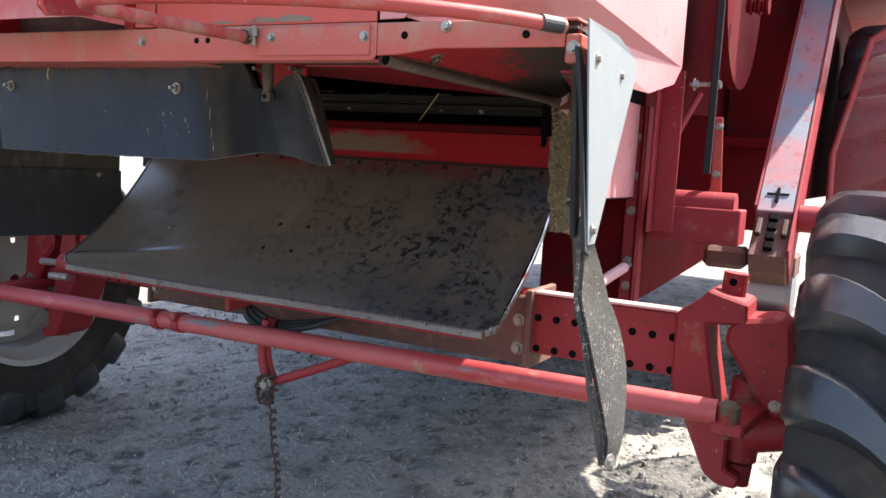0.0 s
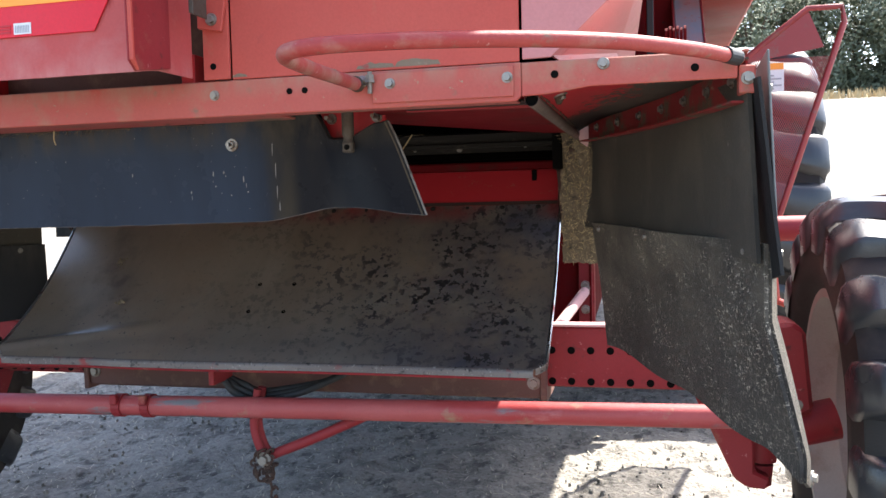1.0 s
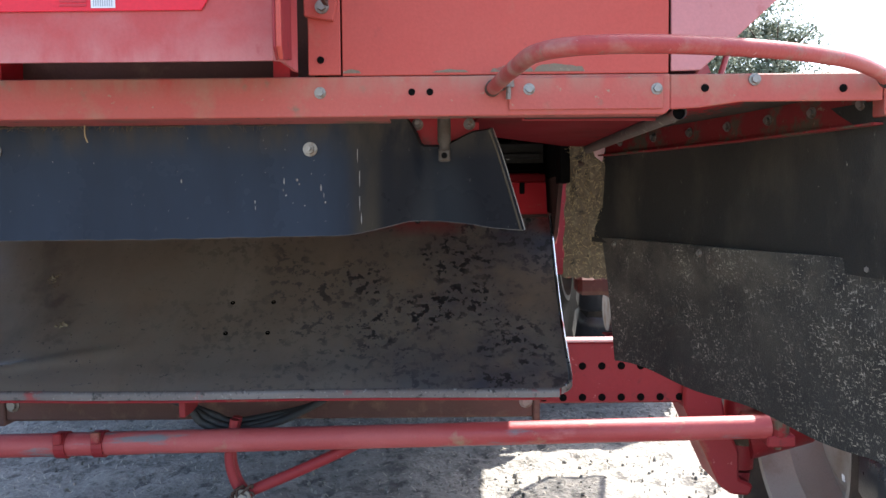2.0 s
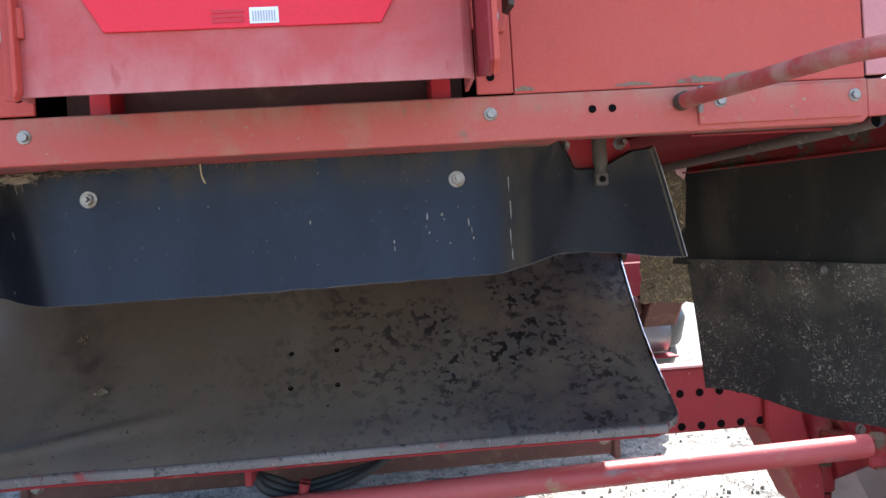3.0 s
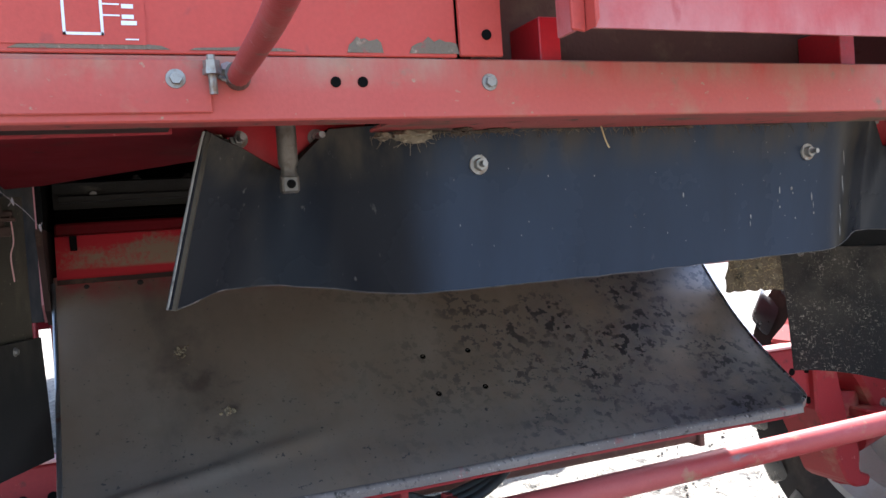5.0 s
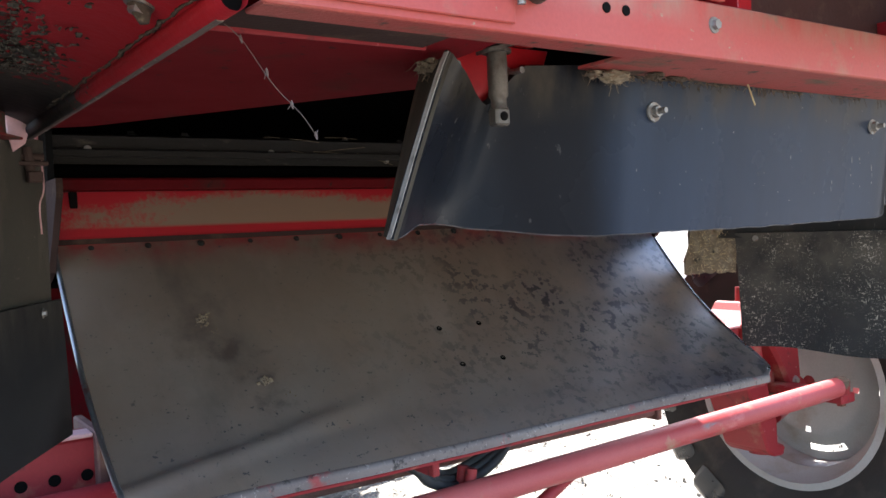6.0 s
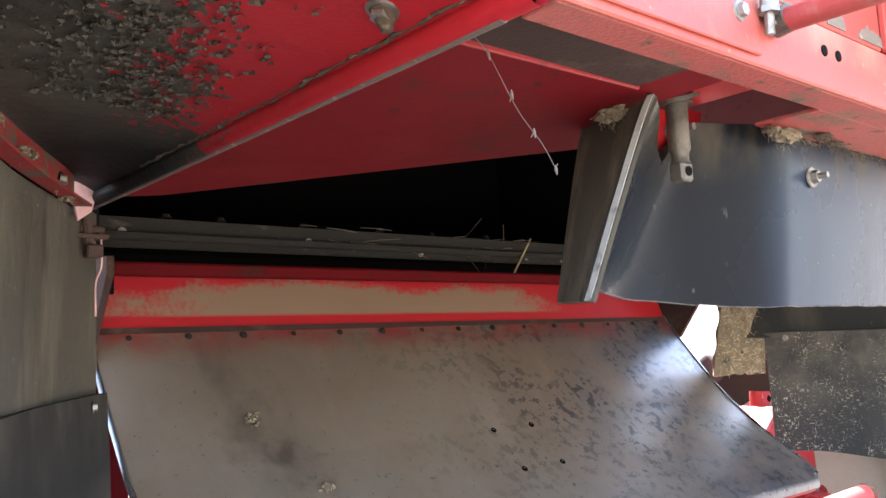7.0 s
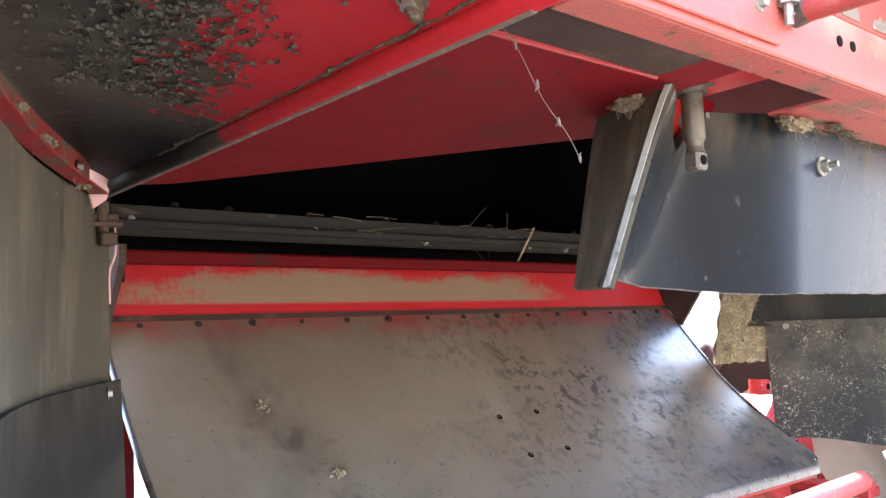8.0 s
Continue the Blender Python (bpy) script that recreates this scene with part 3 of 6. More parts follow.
def sheet(f, nu, nv, thick, bm=None):
    """A sheet f(u, v) -> point over 0..1, thickened along its own normal by thick."""
    P = np.array([[f(i / nu, j / nv) for j in range(nv + 1)] for i in range(nu + 1)], float)
    du, dv = np.gradient(P, axis=0), np.gradient(P, axis=1)
    N = np.cross(du, dv)
    N /= np.linalg.norm(N, axis=2, keepdims=True) + 1e-12
    b = bmesh.new()
    A = [[b.verts.new(p) for p in row] for row in P]
    B = [[b.verts.new(p) for p in row] for row in P + thick * N]
    for i in range(nu):
        for j in range(nv):
            b.faces.new((A[i][j], A[i + 1][j], A[i + 1][j + 1], A[i][j + 1]))
            b.faces.new((B[i][j], B[i][j + 1], B[i + 1][j + 1], B[i + 1][j]))
    for i in range(nu):
        b.faces.new((A[i][0], B[i][0], B[i + 1][0], A[i + 1][0]))
        b.faces.new((A[i][nv], A[i + 1][nv], B[i + 1][nv], B[i][nv]))
    for j in range(nv):
        b.faces.new((A[0][j], A[0][j + 1], B[0][j + 1], B[0][j]))
        b.faces.new((A[nu][j], B[nu][j], B[nu][j + 1], A[nu][j + 1]))
    return joined(bm, b)


def lathe(profile, seg=48, bm=None):
    """Profile of (x, r) turned about the x axis."""
    b = bmesh.new()
    rings = [[b.verts.new((x, r * math.cos(k * math.tau / seg), r * math.sin(k * math.tau / seg))) for k in range(seg)] for x, r in profile]
    for s, t in zip(rings, rings[1:]):
        for k in range(seg):
            b.faces.new((s[k], s[(k + 1) % seg], t[(k + 1) % seg], t[k]))
    return joined(bm, b)


def facing(p, n):
    """A pose at p whose z axis points along n."""
    return Matrix.Translation(p) @ Vector(n).to_track_quat("Z", "Y").to_matrix().to_4x4()


def bolt_mesh(name, r=0.0075, h=0.006, washer=0.0115, stud=0.0, dome=False):
    b = bmesh.new()
    bmesh.ops.create_cone(b, cap_ends=True, segments=20, radius1=washer, radius2=washer * 0.96, depth=0.002, matrix=Matrix.Translation((0, 0, 0.001)))
    if dome:
        bmesh.ops.create_uvsphere(b, u_segments=14, v_segments=8, radius=r, matrix=Matrix.Diagonal((1, 1, 0.55, 1)))
    else:
        bmesh.ops.create_cone(b, cap_ends=True, segments=6, radius1=r, radius2=r * 0.93, depth=h, matrix=Matrix.Translation((0, 0, 0.002 + h / 2)))
    if stud:
        bmesh.ops.create_cone(b, cap_ends=True, segments=12, radius1=r * 0.5, radius2=r * 0.45, depth=stud, matrix=Matrix.Translation((0, 0, h + stud / 2)))
    me = bpy.data.meshes.new(name)
    b.to_mesh(me)
    b.free()
    me.materials.append(BOLT)
    return me


DARK_BOLT = bolt_mesh("dusty_bolt")
DARK_BOLT.materials[0] = KNIFE
BOLT_ME, STUD_ME, RIVET_ME = bolt_mesh("bolt"), bolt_mesh("stud_bolt", 0.0075, 0.007, 0.0118, 0.012), bolt_mesh("rivet", 0.0045, 0.003, 0.0055, dome=True)


def bolt(parent, p, n, me=BOLT_ME, name="bolt", size=1.0, turn=0.0, mat=None):
    ob = new(name, me)
    ob.matrix_basis = facing(p, n) @ pose(0, 0, 0, 0, 0, turn) @ Matrix.Scale(size, 4)
    ob.parent = parent
    return ob


def hole(parent, p, n, r=0.006):
    """A bore in thin plate, drawn as a near-black disc in place of its depth."""
    b = bmesh.new()
    bmesh.ops.create_cone(b, cap_ends=True, segments=18, radius1=r, radius2=r, depth=0.0016)
    me = bpy.data.meshes.get("bore_%d" % round(r * 1e5)) or bpy.data.meshes.new("bore_%d" % round(r * 1e5))
    if not me.vertices:
        b.to_mesh(me)
        me.materials.append(NEAR_BLACK)
    b.free()
    ob = new("bolt_hole", me)
    ob.matrix_basis = facing(p, n)
    ob.parent = parent
    return ob


# ---- ground ----
GROUND = -0.095


def ground():
    def axis(lo, hi, step, far):
        mid = np.arange(lo, hi + step / 2, step)
        out = step * np.cumsum(1.22 ** np.arange(1, 52))
        return np.r_[(lo - out)[::-1], mid, hi + out]
    xs, ys = axis(-3.2, 3.6, 0.035, 600), axis(-1.6, 5.2, 0.035, 600)
    X, Y = np.meshgrid(xs, ys, indexing="ij")
    near = np.clip(1.3 - np.hypot(np.maximum(np.abs(X - 0.2) - 3.0, 0), np.maximum(np.abs(Y - 1.8) - 3.0, 0)) / 6.0, 0, 1)
    Z = np.zeros_like(X)
    for i, j in zip(*np.nonzero(near > 0.02)):
        p = Vector((X[i, j], Y[i, j], 0))
        Z[i, j] = near[i, j] * (0.020 * noise.noise(p * 2.1) + 0.018 * noise.noise(p * 6.0) + 0.020 * abs(noise.noise(p * 13.0)) + 0.011 * noise.noise(p * 29.0))
    far = np.clip(np.maximum(Y - 14, (X - 22) * 0.9) / 46, 0, 1)
    Z += 7.0 * far * far * (3 - 2 * far) + GROUND
    nx, ny = X.shape
    verts = np.stack([X, Y, Z], -1).reshape(-1, 3)
    idx = np.arange(nx * ny).reshape(nx, ny)
    faces = np.stack([idx[:-1, :-1], idx[1:, :-1], idx[1:, 1:], idx[:-1, 1:]], -1).reshape(-1, 4)
    me = bpy.data.meshes.new("ground")
    me.from_pydata(verts.tolist(), [], faces.tolist())
    me.materials.append(DIRT)
    me.shade_smooth()
    return tagged(new("ground", me), "dry trodden bare soil with clods and chaff", "ground", kind="structure")


ground()


# ---- combine harvester ----
combine = tagged(new("combine_harvester"), "faded red combine harvester with worn dusty paint on bare soil", "combine harvester")

# rear crossbar: folded channel, deeper in the middle
b = prism([(-0.745, 1.127), (0.745, 1.127), (0.752, 1.134), (0.752, 1.182), (-0.752, 1.182), (-0.752, 1.134)], "y", 0.0, 0.005, 0.0015)
crossbar = part("crossbar", b, RED_DUSTY, combine, "dusty red folded steel crossbar")
part("bar_flange", box((-0.745, 0.0052, 1.1272), (0.745, 0.036, 1.131), 0.001), RED_GRIMY, crossbar, "grimy underside flange of the crossbar")
part("flap_ledge", box((-0.362, 0.0362, 1.1276), (0.362, 0.0995, 1.1312), 0.0008), RED_GRIMY, crossbar, "grimy ledge that clamps the rubber flap")
bar_ends = {}
for s in (-1, 1):
    b = prism([(s * 0.7525, 1.1335), (s * 0.790, 1.1350), (s * 0.850, 1.143), (s * 1.045, 1.143), (s * 1.045, 1.181), (s * 0.7525, 1.181)], "y", 0.001, 0.006, 0.0015)
    box((min(s * 0.53, s * 1.06), 0.0062, 1.178), (max(s * 0.53, s * 1.06), 0.06, 1.182), 0.001, b)
    box((min(s * 1.047, s * 1.068), 0.0, 1.122), (max(s * 1.047, s * 1.068), 0.035, 1.160), 0.002, b)
    bar_ends[s] = part("bar_end", b, RED_DUSTY, combine)
    b = prism([(s * 0.53, 1.134), (s * 0.742, 1.134), (s * 0.742, 1.178), (s * 0.53, 1.178)], "y", -0.0035, -0.0005, 0.001)
    part("splice_plate", b, RED_DUSTY, combine)
    for x, z in ((0.271, 1.16), (0.733, 1.161), (0.558, 1.162)):
        bolt(crossbar, (s * x, -0.003 if x > 0.5 else 0.0, z), (0, -1, 0), size=0.72, turn=random.uniform(0, 60))
    for x in (0.397, 0.422):
        hole(crossbar, (s * x, -0.0003, 1.16), (0, -1, 0), 0.0048)
    for x, z in ((0.80, 1.162), (0.99, 1.160)):
        hole(bar_ends[s], (s * x, 0.0007, z), (0, -1, 0), 0.0055)
    bolt(bar_ends[s], (s * 0.868, 0.0, 1.173), (0, -1, 0), size=0.75)
    bolt(bar_ends[s], (s * 1.058, 0.0, 1.142), (0, -1, 0), size=0.8)
    # clump of bolts where the grab rail is fixed
    bolt(crossbar, (s * 0.515, -0.002, 1.166), (0, -0.7, 0.7), size=1.0)

# hood: posts, rear panels, side walls
for s in (-1, 1):
    b = box((min(s * 0.256, s * 0.300), -0.004, 1.184), (max(s * 0.256, s * 0.300), 0.002, 2.3), 0.001)
    post = part("door_post", b, RED, combine)
    hole(post, (s * 0.273, -0.0045, 1.204), (0, -1, 0), 0.005)
    # latch plate on the post, bent outward
    b = prism([(s * 0.252, 1.262), (s * 0.292, 1.255), (s * 0.300, 1.30), (s * 0.296, 1.60), (s * 0.252, 1.60)] if s > 0 else [(-0.284, 1.256), (-0.250, 1.268), (-0.230, 1.292), (-0.230, 1.60), (-0.286, 1.60)], "y", -0.012, -0.0045, 0.0015)
    lp = part("latch_plate", b, RED, combine)
    bolt(lp, (s * 0.277, -0.013, 1.274), (0, -1, 0), size=0.85)
    bolt(lp, (s * 0.278, -0.013, 1.325), (0, -1, 0), size=0.85)
    # rear panel with a folded lower edge
    b = prism([(s * 0.302, 1.1832), (s * 0.750, 1.1832), (s * 0.750, 2.3), (s * 0.302, 2.3)], "y", 0.001, 0.006, 0.001)
    part("rear_panel", b, RED, combine)
    b = prism([(s * 0.754, 1.186), (s * 0.795, 1.187), (s * 0.905, 1.287), (s * 0.975, 1.36), (s * 0.98, 2.3), (s * 0.754, 2.3)], "y", 0.003, 0.008, 0.001)
    part("corner_panel", b, RED_SUNLIT, combine)
    # side wall with a creased lower rear facet
    A, B, P, Q = (s * 0.797, 0.009, 1.19), (s * 0.93, 0.009, 1.315), (s * 0.872, 0.42, 1.255), (s * 0.855, 0.42, 1.172)
    o = (-s * 0.004, 0, 0)
    b = slab([A, B, P], o, 0)
    slab([A, P, Q], o, 0, b)
    part("crease_facet", b, RED_SUNLIT, combine)
    b = slab([Q, P, (s * 0.872, 1.44, 1.29), (s * 0.872, 1.36, 1.235), (s * 0.872, 1.10, 1.185)], o, 0)
    slab([P, B, (s * 0.95, 0.009, 1.70), (s * 0.95, 0.009, 2.3), (s * 0.872, 1.44, 2.3), (s * 0.872, 1.44, 1.29)], o, 0, b)
    part("side_panel", b, RED_SUNLIT, combine)

# hinged centre door standing proud of the hood: one folded sheet
def door_point(u, v):
    k = u * 6
    pts = [(-0.2310, -0.070), (-0.2310, -0.098), (-0.2290, -0.104), (-0.222, -0.105), (0.228, -0.105), (0.236, -0.100), (0.240, -0.016)]
    i = min(int(k), 5)
    f = k - i
    x, y = (pts[i][n] * (1 - f) + pts[i + 1][n] * f for n in (0, 1))
    return x, y, 1.186 + 0.62 * v + 0.0006 * noise.noise(Vector((x * 9, v * 6, 1)))


door = part("rear_door", sheet(door_point, 48, 10, 0.004), RED_DOOR, combine, "raised red sheet-metal rear door")
b = prism([(-0.083, 1.1905), (-0.172, 1.175), (-0.187, 1.188), (-0.198, 1.75), (-0.083, 1.75)], "x", 0.2445, 0.2480, 0.001)
# darker axle red stands in for shade on the flange's side face
lf = part("door_latch_flange", b, RED_AXLE, combine, "latch flange in shade-darkened red, standing out from the door")
part("flange_lip", slab([(0.2482, -0.172, 1.1755), (0.2482, -0.1872, 1.1885), (0.2482, -0.198, 1.75), (0.2482, -0.192, 1.75), (0.2482, -0.1815, 1.193)], (0.006, 0, 0), 0.001), RED, lf)
b = prism([(0.2835, 1.268), (0.291, 1.265), (0.291, 1.31), (0.2835, 1.318)], "y", -0.09, -0.05, 0.001)
part("latch_tab", b, HOOK, combine)
b = prism([(-0.2450, 1.1835), (-0.2315, 1.1815), (-0.2300, 1.75), (-0.2440, 1.75)], "y", -0.112, -0.108, 0.001)
prism([(-0.2312, 1.1815), (-0.2268, 1.190), (-0.2250, 1.75), (-0.2300, 1.75)], "y", -0.127, -0.1095, 0.001, b)
part("door_hinge_flange", b, RED, combine)
part("hinge_barrel", tube([(-0.2265, -0.1135, 1.245), (-0.2265, -0.1135, 1.275)], 0.0055), RED, combine)
# plate behind the gap under the door; its brown stands in for the recess's shade
part("door_recess", box((-0.249, 0.085, 1.1835), (0.249, 0.10, 1.80), 0), RUST, combine)
for x in (0.215, -0.19):
    part("door_stop", box((x - 0.012, 0.02, 1.183), (x + 0.012, 0.084, 1.23), 0.001), RED_DEEP, combine)

# slow-vehicle emblem on the door
b = prism([(-0.1425, 1.248), (0.1425, 1.248), (0.1705, 1.296), (0.1705, 1.310), (0.014, 1.60), (-0.014, 1.60), (-0.1705, 1.310), (-0.1705, 1.296)], "y", -0.1125, -0.1097, 0.0006)
emblem = part("warning_triangle", b, SIGNRED, combine, "truncated warning triangle, orange with red border")
part("orange_field", prism([(-0.166, 1.2935), (0.166, 1.2935), (0, 1.575)], "y", -0.1140, -0.1130, 0), ORANGE, emblem, "fluorescent orange triangle")
part("sticker", prism([(0.006, 1.2515), (0.036, 1.2515), (0.036, 1.268), (0.006, 1.268)], "y", -0.1137, -0.1128, 0), WHITE, emblem, "white bar-coded sticker")
b = None
for i in range(9):
    x = 0.009 + i * 0.0028
    b = prism([(x, 1.2535), (x + 0.0012, 1.2535), (x + 0.0012, 1.2645), (x, 1.2645)], "y", -0.1143, -0.1139, 0, b)
part("bar_print", b, GREYPRINT, emblem)
b = None
for i in range(3):
    b = prism([(-0.033, 1.2535 + i * 0.005), (0.0, 1.2535 + i * 0.005), (0.0, 1.2565 + i * 0.005), (-0.033, 1.2565 + i * 0.005)], "y", -0.1135, -0.1128, 0, b)
part("text_bar", b, PRINT, emblem)

# grab rails: bent tubes sticking out from the crossbar
def grab_rail(s):
    pts = [(0.508, -0.004, 1.163), (0.512, -0.08, 1.162), (0.522, -0.24, 1.160), (0.535, -0.325, 1.160), (0.575, -0.358, 1.161), (0.64, -0.345, 1.164), (0.72, -0.31, 1.167), (0.82, -0.25, 1.170), (0.91, -0.18, 1.171), (0.99, -0.09, 1.170), (1.035, -0.025, 1.168), (1.045, -0.006, 1.168)]
    rail = part("grab_rail", tube(curve_pts([(s * x, y, z - 0.006 * max(0.0, -y) / 0.3) for x, y, z in pts], 6), 0.0094, 14), RAIL_PAINT, combine, "bent dark red tube grab rail", True)
    part("rail_collar", tube([(s * 0.5075, -0.003, 1.1625), (s * 0.509, -0.016, 1.164)], 0.0108, 16), HOOK, rail)
    b = tube([(s * 0.529, -0.010, 1.148), (s * 0.530, -0.012, 1.180)], 0.0036, 10)
    tube([(s * 0.5295, -0.011, 1.164), (s * 0.5295, -0.011, 1.169)], 0.0078, 6, b)
    tube([(s * 0.5297, -0.0115, 1.1695), (s * 0.5298, -0.012, 1.1755)], 0.0068, 6, b)
    part("clamp_stud", b, BOLT, rail, "zinc-plated stud with two nuts")
    part("rail_collar", tube([(s * 1.026, -0.040, 1.1685), (s * 1.043, -0.012, 1.168)], 0.0108, 16), BLACK, rail)


grab_rail(1)
grab_rail(-1)

# corner ceiling plates under the hood, with an inner cut edge
PLATE_EDGE = {1: (1.06, 1.035, 0.965, 0.885, 0.80), -1: (1.10, 1.07, 1.0, 0.905, 0.80)}


def plate_point(s, u, v):
    """Flared plate: it rolls down to the brace tube along its inner edge."""
    y = 0.0064 + 0.7286 * u
    xo = float(np.interp(y, (0.03, 0.20, 0.38, 0.56, 0.735), PLATE_EDGE[s]))
    d = (xo - 0.772) * v
    return s * (0.772 + d), y, 1.134 + 0.018 * (1 - math.exp(-d / 0.028)) + (0.016 - 0.012 * u) * v


for s in (-1, 1):
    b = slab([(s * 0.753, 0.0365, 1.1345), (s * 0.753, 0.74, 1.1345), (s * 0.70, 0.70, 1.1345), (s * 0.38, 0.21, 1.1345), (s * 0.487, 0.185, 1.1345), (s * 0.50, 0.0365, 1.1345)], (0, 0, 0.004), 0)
    part("ceiling_plate", b, RED_CEILING, combine, "ceiling plate, its red darkened for shade")
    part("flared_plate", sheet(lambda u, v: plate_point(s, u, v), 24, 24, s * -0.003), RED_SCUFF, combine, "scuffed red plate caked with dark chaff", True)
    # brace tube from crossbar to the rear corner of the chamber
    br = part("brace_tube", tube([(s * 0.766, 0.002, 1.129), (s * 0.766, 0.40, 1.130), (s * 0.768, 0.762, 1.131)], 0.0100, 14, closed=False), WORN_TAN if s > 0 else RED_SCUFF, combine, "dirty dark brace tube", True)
    part("worn_edge", tube([(s * 0.7655, 0.03, 1.1222), (s * 0.7655, 0.40, 1.1232), (s * 0.767, 0.757, 1.1242)], 0.0042, 10), WORN_TAN, br, "paint worn to dusty steel", True)
    part("tube_bore", tube([(s * 0.766, 0.012, 1.129), (s * 0.766, 0.03, 1.129)], 0.0094, 14), NEAR_BLACK, br)
    b = None
    for k in range(46):
        y = 0.03 + 0.0115 * k + random.uniform(-0.004, 0.004)
        q = Vector((s * 0.7765, y, 1.1375))
        b = tube([q, q + Vector((s * random.uniform(-0.001, 0.003), random.uniform(0.006, 0.016), -random.uniform(0.0, 0.002))), q + Vector((0, 0.022, -0.001))], 0.001, 5, b, radii=[0.0006, random.uniform(0.0010, 0.0026), 0.0005])
    tagged(part("chaff_line", b, GRIME, br), kind="stuff")
    bolt(combine, (s * 0.797, 0.106, 1.1455), (s * 0.35, 0, -1), size=1.0)
    part("caked_nut", tube([(s * 0.797, 0.106, 1.147), (s * 0.795, 0.106, 1.139), (s * 0.794, 0.106, 1.131)], 0.006, 10, radii=[0.0092, 0.0072, 0.0035]), GRIME, combine, "nut caked with brown chaff", True)
    # small angle iron behind the crossbar
    b = slab([(s * 0.754, 0.0365, 1.1335), (s * 0.560, 0.0365, 1.1335), (s * 0.560, 0.088, 1.1335), (s * 0.754, 0.086, 1.1335)], (0, 0, -0.003), 0)
    st = part("stiffener", b, RUST_DARK, combine, "angle iron packed with brown chaff dirt")
    part("stiffener_lip", slab([(s * 0.754, 0.0862, 1.136), (s * 0.556, 0.0882, 1.136), (s * 0.556, 0.0882, 1.1285), (s * 0.754, 0.0862, 1.1265)], (0, 0.003, 0), 0.0008), RED_AXLE, st)
    # flared rail that carries the side curtain
    def rail_point(u, v, s=s):
        u = 0.055 + 0.945 * u
        x, y = 0.782 + (0.278 * u + 0.026 * math.sin(math.pi * u) if s > 0 else 0.325 * u + 0.043 * math.sin(math.pi * u)), 0.748 - 0.728 * u
        return s * x, y, 1.114 + ((0.038 + 0.009 * u) if s < 0 else (0.046 + 0.016 * u)) * v
    b = sheet(rail_point, 16, 1, s * 0.004)
    sheet(lambda u, v: (rail_point(u, 0)[0] - s * 0.022 * v, rail_point(u, 0)[1] - 0.008 * v, 1.114), 16, 1, 0.003, b)
    rail = part("curtain_rail", b, RED_RAIL, combine)
    for k in range(7):
        f = 0.06 + 0.145 * k
        p = Vector(rail_point(1 - f, 0.5)) + Vector((-s * 0.005, -0.002, 0))
        bolt(rail, p, (-s * 0.94, -0.34, 0), size=0.8, turn=10 * k)
    # pivot lug at the brace foot
    part("pivot_lug", slab([(s * 0.802, 0.724, 1.160), (s * 0.770, 0.724, 1.142), (s * 0.778, 0.724, 1.112), (s * 0.794, 0.724, 1.100), (s * 0.800, 0.724, 1.125)], (0, 0.006, 0), 0.001), PALE_PINK, combine, "pale pink pivot lug")
    part("pivot_pin", tube([(s * 0.748, 0.775, 1.098), (s * 0.792, 0.775, 1.098)], 0.006, 10), CHAIN, combine)
    if s > 0:
        continue
    b = tube(curve_pts([(s * 0.752, 0.772, 1.100), (s * 0.750, 0.775, 1.055), (s * 0.756, 0.779, 1.03), (s * 0.754, 0.785, 0.99)], 5), 0.0012, 6)
    part("strap", b, PALE_PINK, combine, "thin pale pink strap hanging from the pivot", True)
    b = tube([(s * 0.770, 0.770, 1.112), (s * 0.766, 0.772, 1.075)], 0.0065, 10)
    box((min(s * 0.744, s * 0.790), 0.764, 1.086), (max(s * 0.744, s * 0.790), 0.784, 1.092), 0.001, b)
    box((min(s * 0.752, s * 0.772), 0.760, 1.062), (max(s * 0.752, s * 0.772), 0.778, 1.078), 0.002, b)
    part("pivot_bolt", b, CHAIN, combine, "rusty pivot bolt with nuts")

# centre rubber flap: flat in the middle, creased and set back towards both ends
def smooth(a, b, x):
    k = min(1.0, max(0.0, (x - a) / (b - a)))
    return k * k * (3 - 2 * k)


def flap_point(u, v):
    k = -1 + 2 * u
    ax = abs(k) * (0.513 + 0.0515 * v if k > 0 else 0.524 + 0.042 * v)
    x = math.copysign(ax, k)
    y = 0.103 + (0.020 + 0.014 * smooth(-0.22, 0.22, x)) * v ** 0.85
    bottom = 0.9565 + 0.0012 * noise.noise(Vector((x * 30, 0, 0)))
    if x > 0:
        # funnel-shaped fold below the latch pin; the end swings forward again, most at the top
        fold = smooth(0.268 + 0.02 * v, 0.435, ax)
        end = smooth(0.400 - 0.03 * v, 0.600, ax) / 0.90
        y += fold * (0.038 + 0.018 * v) - end * (0.034 + 0.004 * v)
        inner, dip = (ax - 0.385) / 0.020, 0.010
        bottom += 0.003 * math.sin(4 * x) + 0.021 * smooth(0.275, 0.405, ax) - 0.015 * smooth(0.415, 0.57, ax)
    else:
        # this end folds in a deep valley that opens downwards
        fold = smooth(0.28, 0.430, ax)
        y += fold * (0.052 + 0.046 * v) - (0.060 + 0.026 * v) * smooth(0.428, 0.535 + 0.065 * v, ax)
        inner, dip = (ax - 0.392) / 0.045, 0.004
        bottom += 0.0205 * smooth(0.30, 0.48, ax) - 0.0135 * smooth(0.50, 0.57, ax)
    # the top edge dips in a notch at the pin
    top = 1.138 - 0.043 * max(0.0, min(1.0, inner, (0.528 - ax) / 0.085)) - dip * smooth(0.48, 0.513, ax)
    return x, y, top + (bottom - top) * v


